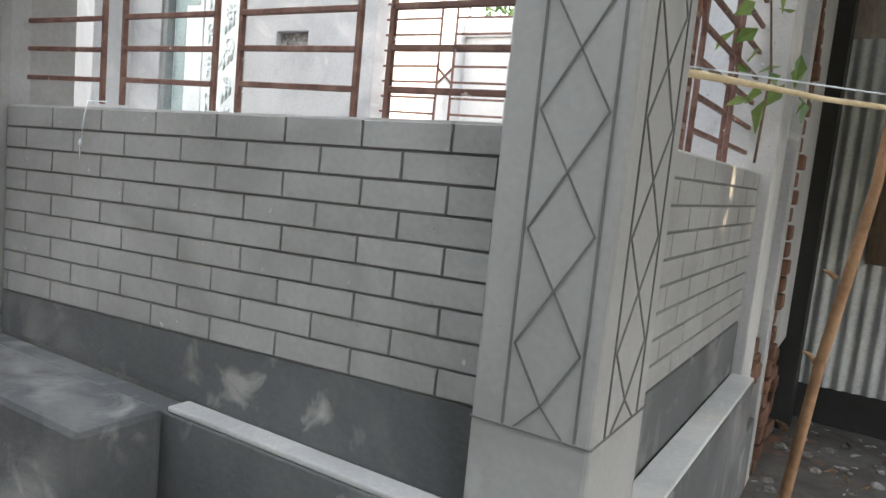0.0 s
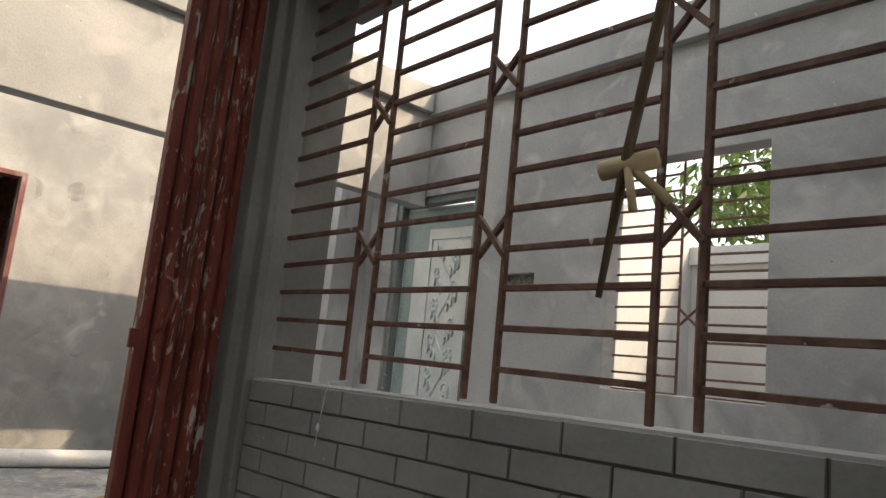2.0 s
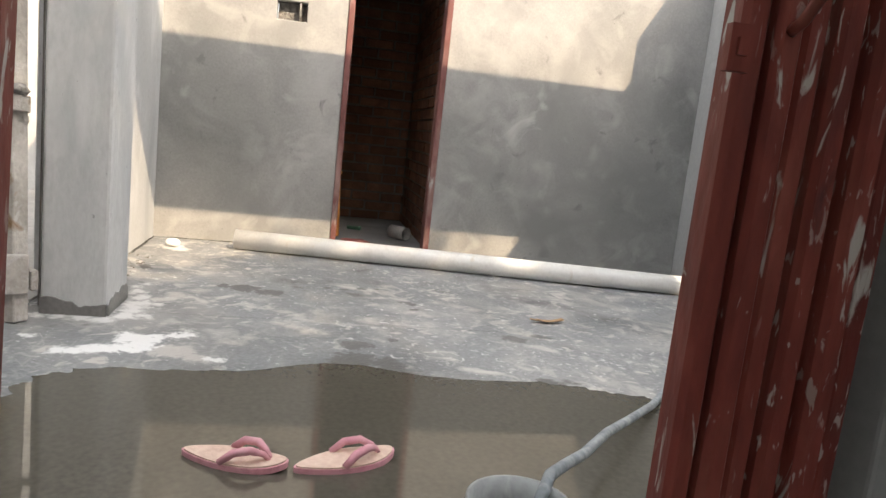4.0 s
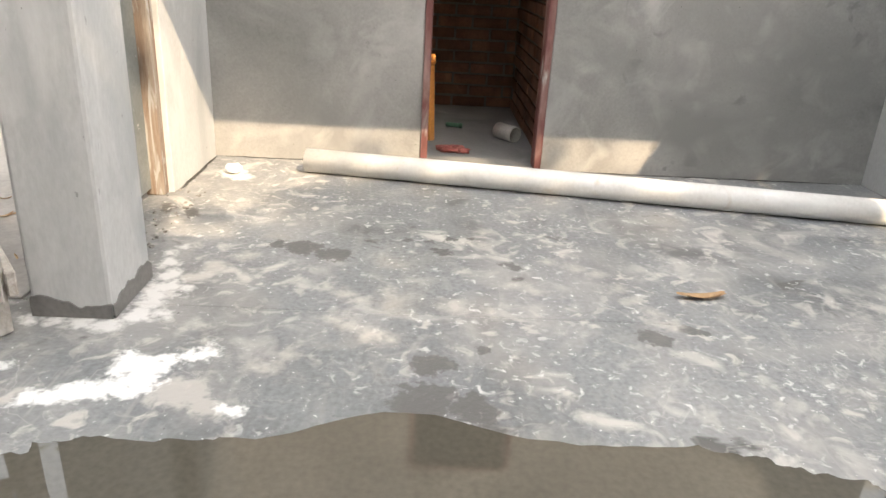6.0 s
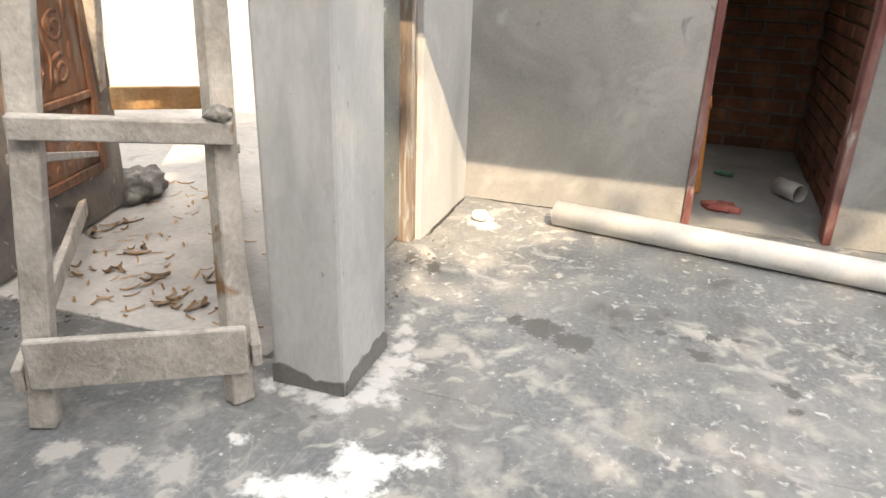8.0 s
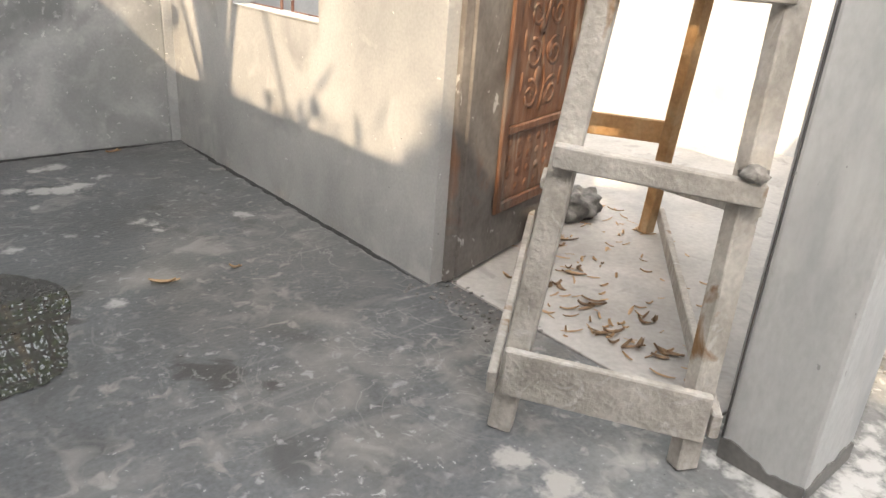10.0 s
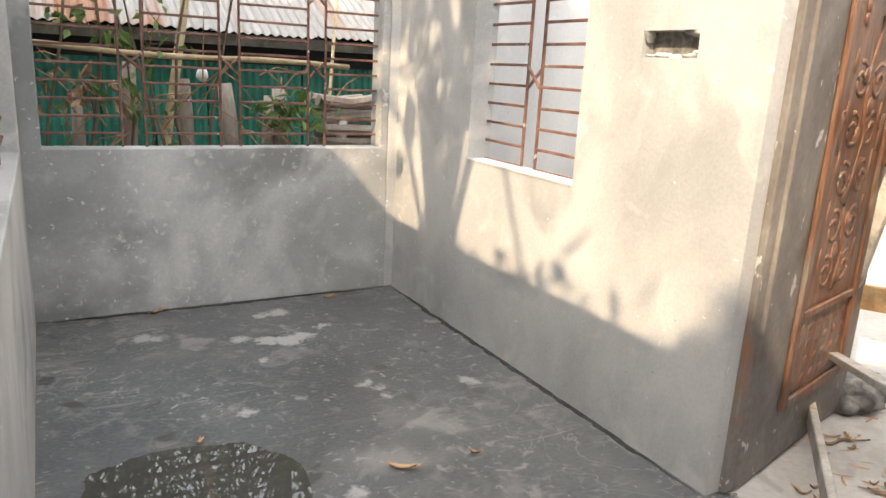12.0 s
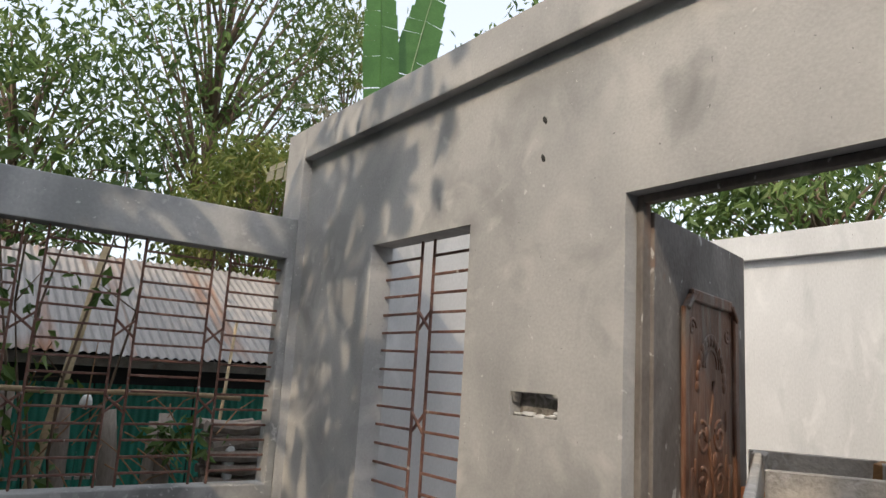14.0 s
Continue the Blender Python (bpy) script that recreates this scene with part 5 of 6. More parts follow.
tree("slim tree beyond the shed", (-8.8, -12.0, 0), 9.0, 1.6, 26, 110, 0.17, 21, LEAF_LIGHT, 0.1, 0.35, 0.3)
tree("bushy tree behind the west room wall", (-12.5, -4.5, 0), 5.6, 2.6, 70, 130, 0.2, 23, LEAF, 0.16, 0.3, 0.36)
tree("leafy tree beyond the north room", (-4.2, 11.5, 0), 5.2, 2.4, 50, 90, 0.26, 17, LEAF, 0.15, 0.3, 0.36)
# unseen trees: leaf shadows imply some, others are added to dim the front
shade = []
for k, (x, y, hh, rr, lo, cl, per) in enumerate(((1.7, -1.6, 6.6, 1.3, 0.35, 75, 75), (-0.9, -1.05, 7.1, 0.80, 0.74, 20, 20), (1.9, 2.3, 6.95, 1.2, 0.25, 110, 80), (2.0, 3.4, 9.0, 0.85, 0.2, 100, 60), (2.1, 5.4, 8.45, 1.45, 0.12, 170, 80), (0.2, -3.4, 6.2, 1.8, 0.25, 80, 75), (3.4, -3.6, 7.0, 2.0, 0.2, 80, 75), (4.2, 1.5, 6.6, 1.6, 0.15, 75, 75), (0.9, -0.5, 5.25, 1.5, 0.55, 130, 90), (2.3, 5.0, 3.2, 1.0, 0.06, 60, 75), (0.6, -2.9, 5.0, 1.9, 0.15, 130, 100), (-0.9, -4.6, 6.5, 1.5, 0.15, 90, 90))):
    shade.append(tree("dense tree added round the front yard for its shade", (x, y, 0), hh, rr, cl, per, 0.24, 31 + k, LEAF, 0.12, lo, 0.45))
part("hanging_twig", Build().tube([(-0.85, -0.7, 5.5), (-0.62, 0.1, 4.3), (-0.42, 0.50, 2.6), (-0.61, 0.59, 1.75), (-0.663, 0.6055, 1.548), (-0.693, 0.620, 1.455), (-0.698, 0.621, 1.429)], [0.012, 0.008, 0.004, 0.0017, 0.0014, 0.0012, 0.0007], 8), BARK, shade[1], "thin dry twig hanging down", True)
part("twig_knot", Build().tube([(-0.698, 0.619, 1.456), (-0.686, 0.622, 1.458)], 0.0022, 6).tube([(-0.692, 0.620, 1.457), (-0.684, 0.624, 1.449)], 0.0012, 6).tube([(-0.692, 0.620, 1.457), (-0.688, 0.617, 1.446)], 0.0010, 6), ROPE, shade[1], "frayed straw knot on the twig", True)

# shrub and climbing stems just outside the south grille
sh = thing("guava_shrub", (-3.05, -4.75, 0.2), "thin leafy shrub growing against the south grille", "shrub")
rnd = random.Random(77)
st, lv = Build(), Build()
for k in range(7):
    x, y = -2.85 - 0.14 * k + rnd.uniform(-.05, .05), -4.6 + rnd.uniform(-.25, .2)
    pts = [Vector((x + 0.10 * math.sin(j * 0.9 + k), y + 0.06 * math.cos(j + k), 0.15 + 0.42 * j)) for j in range(8)]
    st.tube(pts, [0.014 - 0.0014 * j for j in range(8)], 6)
    for j in range(2, 8):
        if rnd.random() < (0.95 if k < 4 else 0.35):
            e = pts[j] + Vector((rnd.uniform(-.25, .25), rnd.uniform(-.2, .2), rnd.uniform(0, .2)))
            st.tube([pts[j], pts[j].lerp(e, .5), e], [0.005, 0.004, 0.002], 5)
            leaves(lv, e, (0.09, 0.08, 0.08), 9, 0.11, rnd, slim=0.5)
part("stemwork", st, BARK, sh, "", True)
part("leaves", lv, LEAF, sh)
for cx, cy, cz, nn, mat, nm in ((-2.95, -4.9, 1.55, 40, DRY_LEAF, "withered brown leaves on the shrub"), (-4.3, -5.2, 1.45, 90, LEAF, "green sprigs piled on the posts")):
    lb = Build()
    leaves(lb, (cx, cy, cz), (0.12, 0.1, 0.07), nn, 0.13, rnd, slim=0.4)
    part("leaf_clump", lb, mat, None, nm, category="leaves", kind="stuff")
tw = Build()
for k in range(46):
    a = Vector((rnd.uniform(-4.7, -2.8), rnd.uniform(-5.6, -4.9), rnd.uniform(0.9, 1.8)))
    e = a + Vector((rnd.uniform(-.5, .5), rnd.uniform(-.2, .2), rnd.uniform(-.4, .5)))
    tw.tube([a, a.lerp(e, .5) + Vector((0, 0, 0.04)), e], [0.006, 0.005, 0.003], 5)
part("dry_twigs", tw, STICK, None, "tangle of dry twigs and creepers outside the grille", category="twigs", kind="stuff")


def frond(b, base, way, length, width, seed, tear=0.35, sag=(0.1, 0.4), bend=0.35):
    """A torn banana leaf: a bent midrib with many strips on each side."""
    rnd = random.Random(seed)
    way = Vector(way).normalized()
    sidev = way.cross(Vector((0.3, 1, 0.1))).normalized()
    rib = [Vector(base) + way * length * j / 14 + Vector((0, 0, -bend * length * (j / 14) ** 2.5)) for j in range(15)]
    b.tube(rib, [0.02 - 0.0012 * j for j in range(15)], 6)
    for j in range(1, 14):
        for s in (-1, 1):
            w = width * math.sin(math.pi * (0.12 + 0.86 * j / 14)) ** 0.6
            gap = (rnd.uniform(0.3, 1) * tear if rnd.random() < 0.35 or tear > 0.3 else 0.0) * length / 14
            a, c = rib[j], rib[j + 1] - (rib[j + 1] - rib[j]).normalized() * gap
            dr = Vector((0, 0, -w * rnd.uniform(*sag)))
            b.add([a, c, c + sidev * s * w + dr, a + sidev * s * w + dr], [(0, 1, 2, 3)])


ban = thing("banana_plant", (-6.5, -6.3, 0), "tall banana plant with upright torn leaves", "banana plant")
part("stem", Build().tube([(-6.5, -6.3, -0.1), (-6.48, -6.3, 2.2), (-6.45, -6.25, 4.2)], [0.14, 0.12, 0.07], 12), BANANA, ban, "", True)
for base, way, ln, w, sd, tear, mt, nm in (((-6.40, -6.22, 4.05), (0.10, 0.05, 1.0), 2.6, 0.20, 3, 0.05, BANANA, "frond"), ((-6.5, -6.25, 4.1), (-0.16, 0.05, 1.0), 2.7, 0.24, 4, 0.05, BANANA, "frond"),
                                           ((-6.4, -6.2, 4.15), (1.0, 0.1, 0.75), 1.3, 0.07, 5, 0.5, BANANA_DRY, "dry_frond"), ((-6.4, -6.2, 4.0), (1.0, 0.15, 0.12), 1.35, 0.16, 6, 0.5, BANANA_DRY, "dry_frond")):
    fb = Build()
    frond(fb, base, way, ln, w, sd, tear, *(((0.10, 0.18), 0.10) if mt is BANANA else ()))
    part(nm, fb, mt, ban, "" if nm == "frond" else "pale dry leaf")

# ---- east side: neighbour's tin house, pole and rope ----
tin = thing("tin_house", (0.2, 5.3, 0), "neighbour's house of grey corrugated tin", "house")
for k in range(4):
    part("wall_sheet", sheet(Build(), (-0.575 + 0.80 * k, 5.0 + 0.004 * (k % 2), 0.20), (1, 0, 0), (0, 0, 1), 0.81, 1.99, 0.076, 0.009), TIN, tin)
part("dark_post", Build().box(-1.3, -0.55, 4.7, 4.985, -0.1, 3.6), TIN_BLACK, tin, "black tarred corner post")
part("upper_wall", Build().box(-0.60, 2.7, 5.03, 5.06, 2.19, 3.0), STUMP, tin, "weathered timber boards above the tin")
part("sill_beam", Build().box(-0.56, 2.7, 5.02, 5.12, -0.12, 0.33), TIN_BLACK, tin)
part("window_frame", Build().box(-0.315, 0.30, 4.955, 4.985, 0.95, 1.68, c=0.004), BARK, tin, "brown boarded window")
part("roof_sheet", sheet(Build(), (-0.9, 4.5, 2.9), (1, 0, 0), (0, 1, 0.4), 3.6, 1.6), TIN, tin)
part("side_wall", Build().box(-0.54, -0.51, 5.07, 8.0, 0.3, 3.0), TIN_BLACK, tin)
part("tin_flap", sheet(Build(), (-0.58, 4.3, 2.36), (1, 0.10, 0), (0, 0, 1), 0.24, 0.60, 0.07, 0.012), TIN_BROWN, tin, "torn brown tin flap hanging from the eave")
part("eave_sheet", sheet(Build(), (-0.75, 3.6, 2.35), (1, 0, 0), (0, 1, 0.25), 0.7, 1.0, 0.076, 0.009), TIN, None, "grey tin eave sheet over the gap", False, "tin sheet")
pole = thing("branch_pole", (-0.335, 2.2, 0), "crooked brown branch stuck upright as a post", "pole")
pb = Build().tube([(-0.40, 2.3, -0.1), (-0.385, 2.25, 0.5), (-0.352, 2.2, 0.89), (-0.322, 2.2, 1.12), (-0.298, 2.2, 1.32), (-0.285, 2.2, 1.6), (-0.31, 2.2, 1.85), (-0.36, 2.2, 2.3)], [0.015, 0.0135, 0.0125, 0.013, 0.0115, 0.011, 0.009, 0.007], 10)
part("stem", pb, STICK, pole, "", True)
for z, d in ((0.9, (-0.03, 0, 0.02)), (1.1, (-0.03, 0, 0.015)), (1.62, (0.08, 0.02, 0.02)), (1.85, (0.14, 0, 0.06)), (1.95, (-0.15, -0.02, 0.05))):
    x = -0.36 + 0.05 * max(0, min(1, (z - 0.9) / 0.7))
    part("twig", Build().tube([(x, 2.2, z), (x + d[0] * .5, 2.2 + d[1] * .5, z + d[2] * .7), (x + d[0], 2.2 + d[1], z + d[2])], [0.008, 0.006, 0.003], 6), STICK, pole, "", True)
part("rope", Build().tube([(-0.70, 1.93, 1.52), (-0.66, 1.95, 1.515), (-0.55, 2.02, 1.505), (-0.42, 2.12, 1.492), (-0.302, 2.205, 1.488)], [0.012, 0.009, 0.007, 0.006, 0.006], 8), ROPE, None, "straw rope tied between grille and pole", True, "rope")
part("twine", Build().tube([(-0.68, 1.94, 1.53), (-0.30, 2.2, 1.515), (0.1, 2.5, 1.53)], 0.002, 5), TWINE, None, "thin blue-white twine tied to the grille", True, "twine")
cl = thing("climber", (-0.62, 2.35, 1.4), "leafy green climber on the side grille", "climber")
sb, lb = Build(), Build()
sb.tube([(-0.60, 2.5, 1.36), (-0.58, 2.42, 1.6), (-0.60, 2.3, 1.85), (-0.56, 2.5, 2.1)], 0.004, 5)
for c, nn in (((-0.585, 2.45, 1.62), 6), ((-0.58, 2.3, 1.75), 6), ((-0.55, 2.62, 2.0), 40), ((-0.50, 2.7, 2.15), 40), ((-0.58, 2.2, 1.52), 3), ((-0.52, 2.75, 1.58), 5)):
    leaves(lb, c, (0.035, 0.06, 0.06), nn, 0.075, rnd, slim=0.6)
part("stemwork", sb, BARK, cl, "", True)
part("leaves", lb, LEAF, cl)
rp = thing("broken_plinth", (-0.66, 3.9, 0), "broken brick footing between the two houses", "footing")
for k in range(60):
    y, z = 3.22 + 0.23 * (k % 6) + 0.1 * ((k // 6) % 2), 0.0 + 0.075 * (k // 6)
    if z > 0.66 - 0.05 * (k % 6):
        continue
    m = Matrix.Translation((-0.70 + rnd.uniform(-.02, .02), y, z)) @ Matrix.Rotation(rnd.uniform(-.08, .08), 4, "Z")
    part("brick", Build().box(-0.06, 0.06, 0, 0.21, 0, 0.066, m, 0.006), BRICK, rp)
rb = Build()
for k in range(260):
    x, y = rnd.uniform(-0.55, 1.6), rnd.uniform(1.9, 4.8)
    s = rnd.uniform(0.008, 0.035)
    rb.blob((x, y, ground_height(x, y) + s * 0.25), (s * 1.3, s, s * 0.6), k, 6, 0.6)
part("rubble", rb, GRIT, None, "scattered stones and brick chips on the earth", category="rubble", kind="stuff")
lb = Build()
for k in range(160):
    x, y = rnd.uniform(-0.55, 1.6), rnd.uniform(1.9, 4.8)
    leaves(lb, (x, y, ground_height(x, y) + 0.015), (0, 0, 0), 1, 0.09, rnd, 0.0)
part("dry_leaf_litter", lb, DRY_LEAF, None, "dry leaf litter beside the house", category="leaves", kind="stuff")
palm = thing("palm_tree", (-2.6, 7.9, 0), "palm with a dry frond hanging behind the north room", "palm tree")
part("trunk", Build().tube([(-2.6, 7.9, -0.1), (-2.65, 7.85, 3.0), (-2.6, 7.8, 6.0)], [0.16, 0.13, 0.12], 12), BARK, palm, "", True)
for k, (way, ln, mt) in enumerate((((-0.3, -1.0, -0.15), 2.2, BANANA_DRY), ((0.9, -0.2, 0.5), 2.3, BANANA), ((-0.9, 0.1, 0.5), 2.3, BANANA), ((0.2, 0.9, 0.6), 2.3, BANANA), ((-0.5, -0.5, 0.9), 2.2, BANANA))):
    fr = Build()
    frond(fr, (-2.6, 7.8, 5.9), way, ln, 0.28, 12 + k, 0.75)
    part("frond", fr, mt, palm)

# debris on the floors
def scrap(name, label, pts, r, mat, category):
    part(name, Build().tube(pts, r, 6), mat, None, label, True, category)
def curl(b, x, y, length, width, turn, lift, arc=0.1, z=FL + 0.006):
    """A thin curled strip or dry leaf lying on the floor."""
    v = []
    for j in range(6):
        u = j / 5 - 0.5
        w = width * (0.25 + 0.75 * math.cos(u * 2.6))
        cx, cy = x + length * u * math.cos(turn) - arc * length * u * u * math.sin(turn), y + length * u * math.sin(turn) + arc * length * u * u * math.cos(turn)
        for s in (-1, 0, 1):
            v.append((cx - s * w * math.sin(turn), cy + s * w * math.cos(turn), z + lift * (4 * u * u) + (lift * 0.6 if s else 0)))
    b.add(v, [(3 * j + c, 3 * j + 3 + c, 3 * j + 4 + c, 3 * j + 1 + c) for j in range(5) for c in (0, 1)])
lb, db = Build(), Build()
for k in range(120):
    x = rnd.uniform(-5.9, -4.62)
    y = -0.78 + (x + 4.6) * 0.55 + rnd.gauss(0, 0.24)
    curl(lb, x, y, rnd.uniform(0.015, 0.09), rnd.uniform(0.002, 0.008), rnd.uniform(0, 6.28), rnd.uniform(0.001, 0.008), rnd.uniform(-0.3, 0.3))
for x, y in ((-5.23, -1.45), (-4.92, -1.12), (-5.08, -1.18), (-4.96, -0.75), (-4.74, -0.76), (-4.75, -0.67), (-4.82, -0.60), (-5.32, -1.42), (-4.85, -1.25), (-4.92, -0.97)):
    for _ in range(4):
        curl(db, x + rnd.gauss(0, 0.03), y + rnd.gauss(0, 0.03), rnd.uniform(0.03, 0.10), rnd.uniform(0.003, 0.012), rnd.uniform(0, 6.28), rnd.uniform(0.004, 0.014), rnd.uniform(-0.5, 0.5))
part("wood_shavings", lb, SHAVING, None, "pale wood shavings on the dusty doorway floor", category="shavings", kind="stuff")
part("dry_leaves", db, DRY_LEAF, None, "curled brown dry leaves on the doorway floor", category="leaves", kind="stuff")
lb = Build()
for x, y, q, turn in ((-4.79, 1.81, 0.17, 1.7), (-3.179, -3.76, 0.09, 0.5), (-4.083, -3.70, 0.09, 0.1), (-3.70, -1.944, 0.11, 2.6), (-3.968, -1.928, 0.05, 2.4), (-3.132, -2.366, 0.05, 0.8)):
    curl(lb, x, y, q, q * 0.12, turn, 0.008, 0.2)
    curl(lb, x + 0.004, y + 0.003, q * 0.8, q * 0.08, turn + 0.12, 0.012, -0.1)
part("fallen_leaf", lb, SHAVING, None, "curled yellow-brown leaves fallen on the floor", True, "leaves", "stuff")
sk = Build().blob((0, 0, 0), (0.15, 0.12, 0.085), 3, 40, 0.25)
sk.v = [(-5.62 + x * q, -1.62 + y * q, max(FL + 0.006, FL + 0.07 + z * q)) for x, y, z in sk.v for q in [0.8 + 0.45 * abs(noise.noise(Vector((x, y, z)) * 13)) + 0.16 * abs(noise.noise(Vector((x, y, z)) * 40))]]
part("cement_sack", sk, RAG, None, "crumpled grey cement sack on the room floor", True, "sack")
gb = Build()
for k in range(150):
    x, y = (rnd.uniform(-4.62, -4.40), rnd.uniform(-1.45, -0.9)) if k < 90 else (rnd.uniform(-5.7, -4.8), rnd.uniform(-0.2, -0.05))
    s = rnd.uniform(0.003, 0.010)
    gb.blob((x, y, FL + s * 0.3), (s * 1.3, s, s * 0.6), k, 6, 0.6)
part("mortar_crumbs", gb, GRIT, None, "broken mortar crumbs along the thresholds", category="rubble", kind="stuff")

# plaster holes in the walls
for x, y, z, ax in ((WX, -1.80, 2.80, "x"), (WX, -1.797, 2.95, "x")):
    part("wall_hole", Build().blob((x - 0.012, y, z), (0.016, 0.02, 0.025), z, 10, 0.5), TIN_BLACK, None, "small chipped hole in the plaster", True, "hole")
part("switch_box", Build().box(-6.37, -6.36, 0.45, 0.615, 1.86, 1.96).box(-6.36, -6.30, 0.575, 0.585, 1.86, 1.96), GRIT, None, "rough cut-out for a switch box", False, "switch box")

for k, (x, y, z) in enumerate(((WX - 0.03, -1.90, 1.863), (WX - 0.03, -1.85, 1.866), (WX - 0.028, -1.79, 1.861), (WX - 0.03, -1.73, 1.866), (WX - 0.035, -1.70, 1.875))):
    part("mortar_lump", Build().blob((x, y, z - 0.004), (0.026, 0.034, 0.008), k + 2, 10, 0.8), PLASTER_PALE, None, "rough mortar lump in the wall niche", True, "mortar", "structure")

for k, (y, z, ry, rz) in enumerate(((-1.70, 1.938, 0.05, 0.016), (-1.77, 1.944, 0.04, 0.009), (-1.915, 1.936, 0.018, 0.03), (-1.85, 1.945, 0.05, 0.008))):
    part("mortar_lump", Build().blob((WX - 0.022, y, z), (0.02, ry, rz), k + 9, 12, 0.7), PLASTER, None, "broken plaster edge of the wall niche", True, "mortar", "structure")

# ---- scored blocks and diamonds, bricks ----
def scored_block(parent, u0, u1, lo, hi, axis, plane):
    """One block between two joints: bevelled, standing proud of the joint plane."""
    g_, c_, d_ = 0.0022, 0.0016, 0.0065
    a_, b_ = u0 + g_, u1 - g_
    base = Vector((a_, plane, lo(a_)) if axis == "y" else (plane, a_, lo(a_)))
    q = [(a_, 0, lo(a_) + g_), (b_, 0, lo(b_) + g_), (b_, 0, hi(b_) - g_), (a_, 0, hi(a_) - g_),
         (a_ + c_, -d_, lo(a_) + g_ + c_), (b_ - c_, -d_, lo(b_) + g_ + c_), (b_ - c_, -d_, hi(b_) - g_ - c_), (a_ + c_, -d_, hi(a_) - g_ - c_)]
    v = [Vector((u, plane + o, z) if axis == "y" else (plane - o, u, z)) - base for u, o, z in q]
    b = Build().add(v, [(4, 5, 6, 7), (0, 1, 5, 4), (1, 2, 6, 5), (2, 3, 7, 6), (3, 0, 4, 7), (3, 2, 1, 0)])
    ob = new("block", b.mesh("block", BLOCK))
    ob.location, ob.parent = base, parent


def score(parent, u0, u1, rows, length, axis, plane, height):
    for r in range(rows):
        wob = 0.004 * noise.noise(Vector((r * 1.7, u0, 0)))
        u = u1 - length * ((0.06 if r % 2 else 0.533) + 0.0078 * r) + wob
        cuts = [u1]
        while u > u0 + 0.02:
            cuts.append(u + 0.006 * noise.noise(Vector((u * 5, r, 2))))
            u -= length + 0.004 * (len(cuts) - 2)
        cuts.append(u0)
        for a_, c_ in zip(cuts[1:], cuts):
            scored_block(parent, a_, c_, lambda x: height(x, r / rows), lambda x: height(x, (r + 1) / rows), axis, plane)


score(front, FX0, FX1, 9, 0.2035, "y", BY + 0.007, course_z)
score(side, COLY1 + 0.004, 2.95, 9, 0.205, "x", SX - 0.007, lambda y, f: B0 + (SILL - B0) * f)

# scored diamonds on two faces of the corner column
column = bpy.data.objects["corner_column"]
DY, DX = COLY0 - 0.0005, COLX1 + 0.0005
def scored(name, *lines):
    b = Build()
    for p, q in lines:
        b.beam(p, q, 0.0045, 0.003)
    part(name, b, JOINT, column)
for k in range(9):
    zc, hz = 0.993 + 0.1895 * k, 0.0948
    for f in (lambda s, z: (-0.703 + s * 0.057, DY, z), lambda s, z: (DX, 1.55 + s * 0.08, z)):
        scored("scored_diamond", (f(0, zc - hz), f(-1, zc)), (f(-1, zc), f(0, zc + hz)), (f(0, zc + hz), f(1, zc)), (f(1, zc), f(0, zc - hz)))
for f in (lambda s, z: (-0.703 + s * 0.057, DY, z), lambda s, z: (DX, 1.55 + s * 0.08, z)):
    scored("scored_diamond", (f(-0.75, 0.853), f(0, 0.898)), (f(0, 0.898), f(0.75, 0.853)))
    for s in (-1.12, 1.12):
        scored("scored_border", (f(s, 0.853), f(s, 2.6)))
scored("scored_base_line", ((COLX0, DY, 0.85), (COLX1, DY, 0.85)))
scored("scored_base_line", ((DX, COLY0, 0.85), (DX, COLY1, 0.85)))

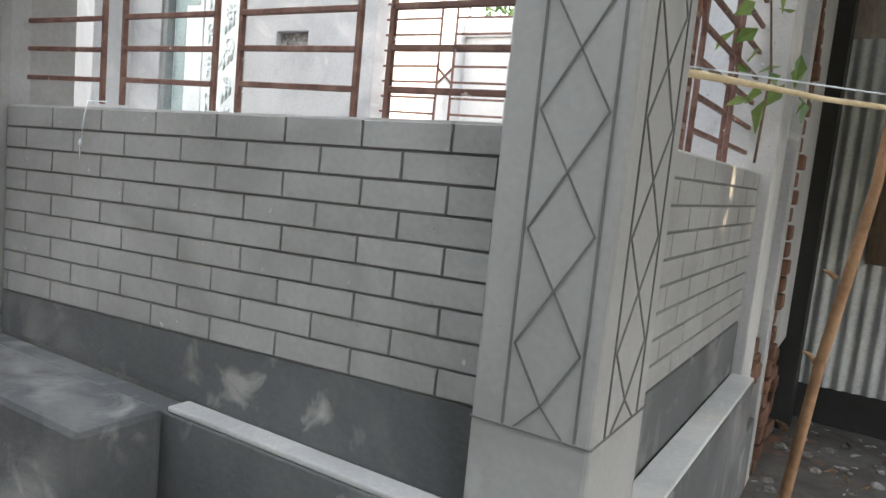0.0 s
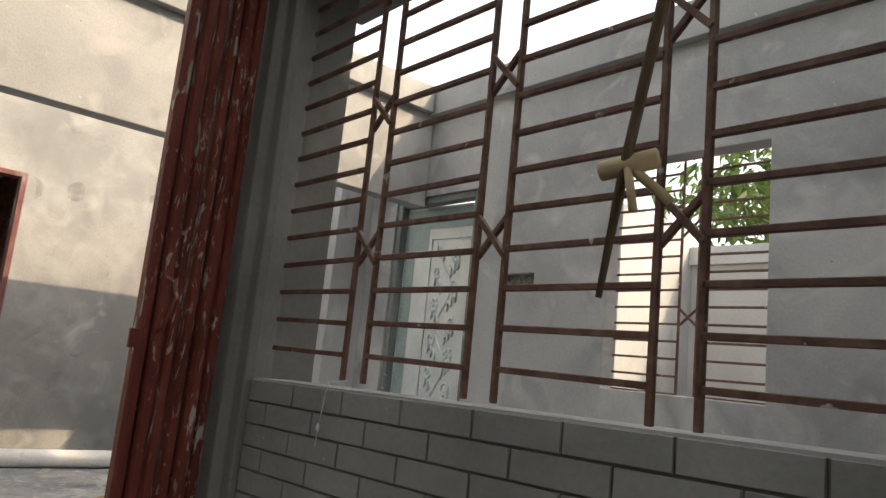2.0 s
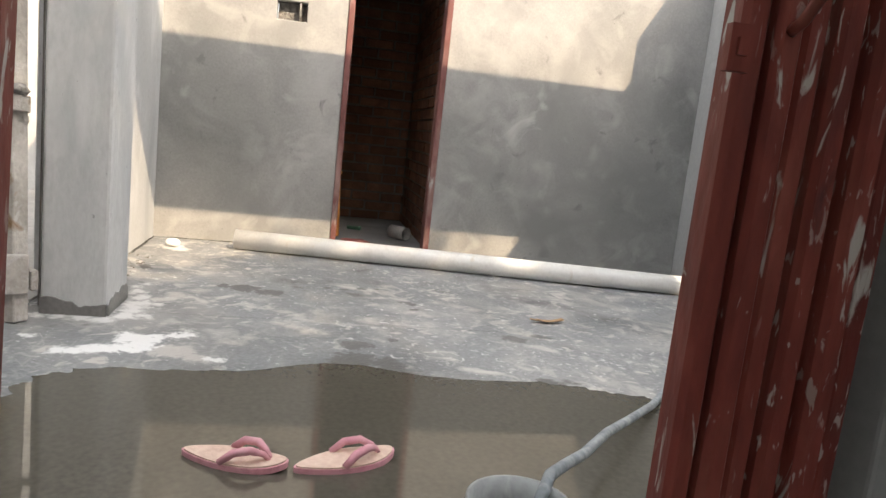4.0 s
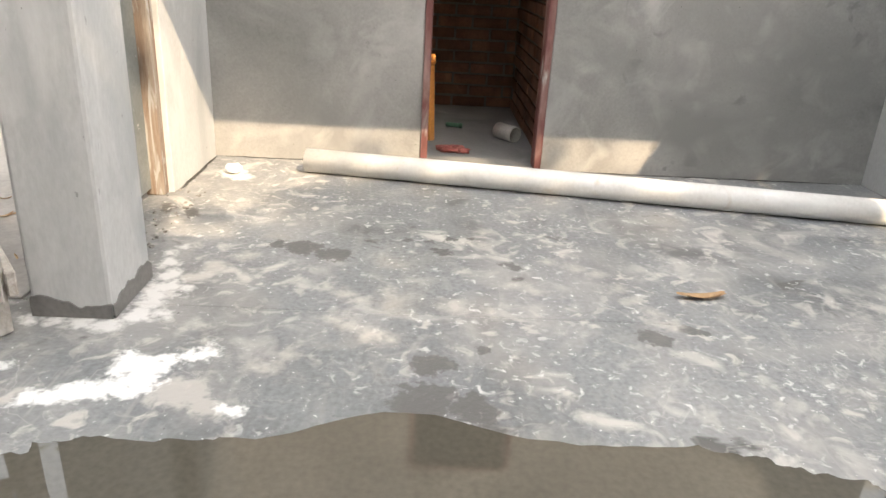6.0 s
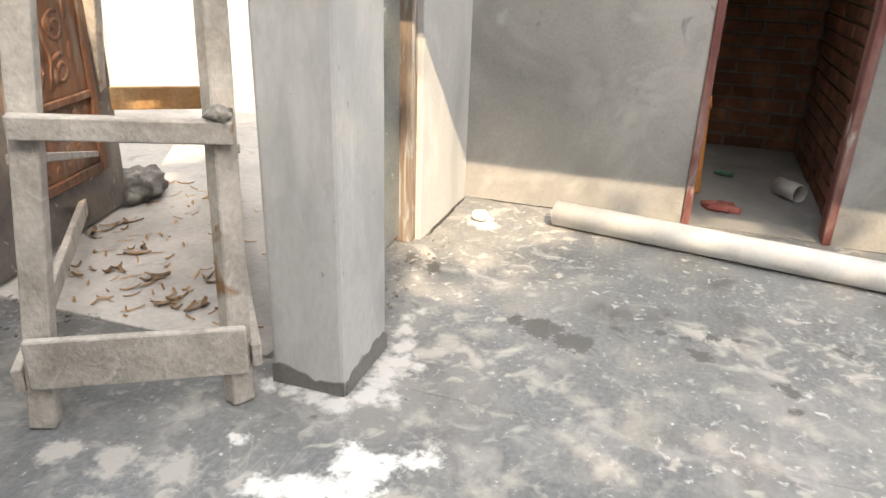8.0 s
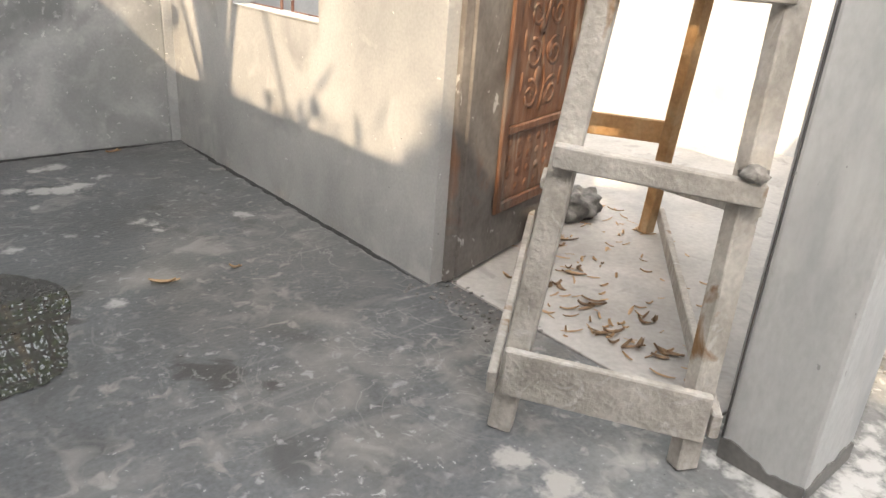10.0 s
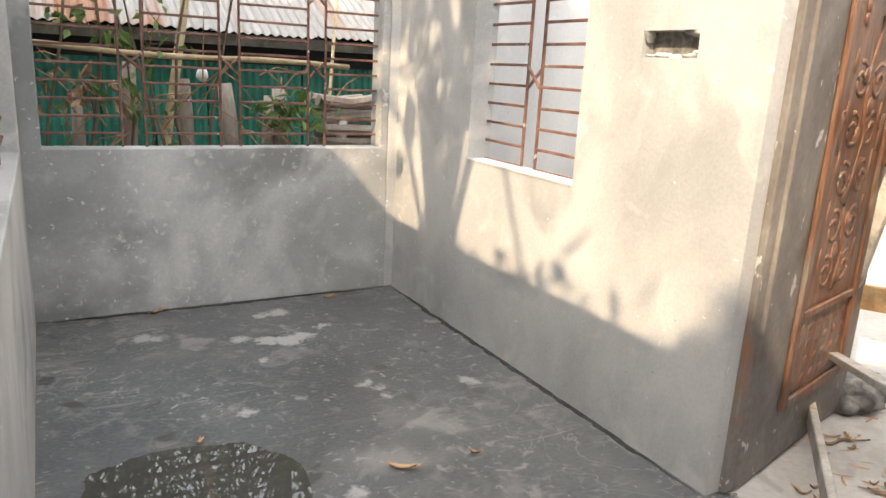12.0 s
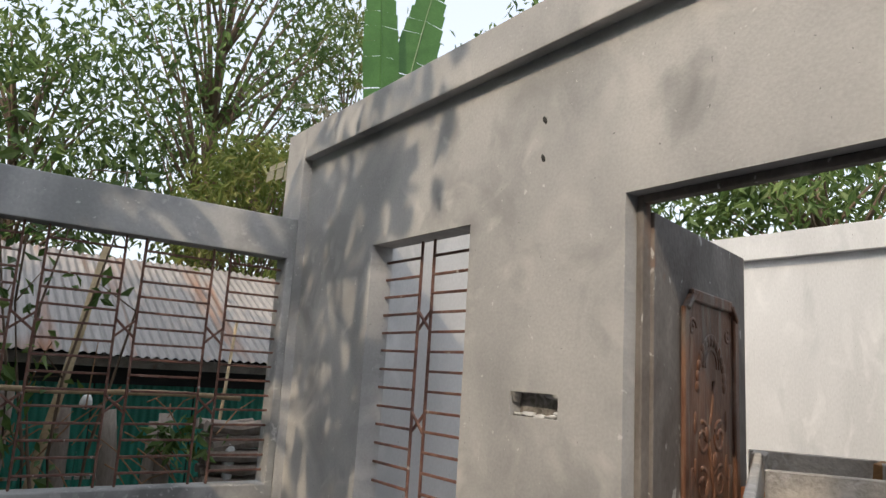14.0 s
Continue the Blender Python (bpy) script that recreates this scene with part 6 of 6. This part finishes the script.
bricks = bpy.data.objects["washroom_walls"]
bcache = {}
rnd = random.Random(9)
for r in range(26):
    z = FL + 0.01 + 0.08 * r
    for wall_id, u0, u1 in (("n", -7.99, -6.44), ("w", 0.58, 1.51)):
        u = u0 + (0.12 if r % 2 else 0.0)
        while u < u1 - 0.05:
            l = min(0.235, u1 - u)
            if l not in bcache:
                bcache[l] = {}
            if wall_id not in bcache[l]:
                v = Build()
                if wall_id == "n":
                    v.box(0, l, -0.012, 0.02, 0, 0.066, c=0.004)
                else:
                    v.box(-0.02, 0.012, 0, l, 0, 0.066, c=0.004)
                bcache[l][wall_id] = v.mesh("brick", BRICK)
            ob = new("brick", bcache[l][wall_id])
            j = rnd.uniform(-0.004, 0.004)
            ob.location = (u, 1.52 + j, z + rnd.uniform(-.003, .003)) if wall_id == "n" else (-8.0 + j, u, z + rnd.uniform(-.003, .003))
            ob.parent = bricks
            u += 0.25

cord = part("hanging_cord", Build().tube([(-2.059, 1.50, 1.349), (-2.059, 1.448, 1.345), (-2.064, 1.444, 1.31), (-2.073, 1.445, 1.275), (-2.077, 1.444, 1.24), (-2.084, 1.445, 1.19)], [0.002, 0.002, 0.0018, 0.0018, 0.0018, 0.0012], 6), TWINE, None, "pale frayed cord hanging over the block parapet", True, "cord")
part("knot", Build().blob((-2.077, 1.443, 1.235), (0.006, 0.005, 0.012), 2, 8, 0.4), TWINE, cord, "", True)
part("wall_hole", Build().blob((-6.306, 0.576, 2.416), (0.012, 0.022, 0.026), 4, 10, 0.5), TIN_BLACK, None, "small chipped hole in the plaster", True, "hole")

ragged = thing("brick_wall_end", (-0.61, 3.9, -0.02), "rough unplastered red brick wall end behind the veranda", "brick wall")
part("mortar", Build().box(-0.72, -0.635, 3.84, 3.95, -0.05, 3.0), MORTAR, ragged)
rnd = random.Random(17)
for k in range(38):
    z, out, y0 = -0.02 + 0.079 * k, rnd.uniform(-0.018, 0.012), 3.836 + rnd.uniform(-0.004, 0.008)
    part("brick", Build().box(-0.70, -0.605 + out, y0, y0 + 0.115, z, z + 0.066, c=0.005), BRICK, ragged)
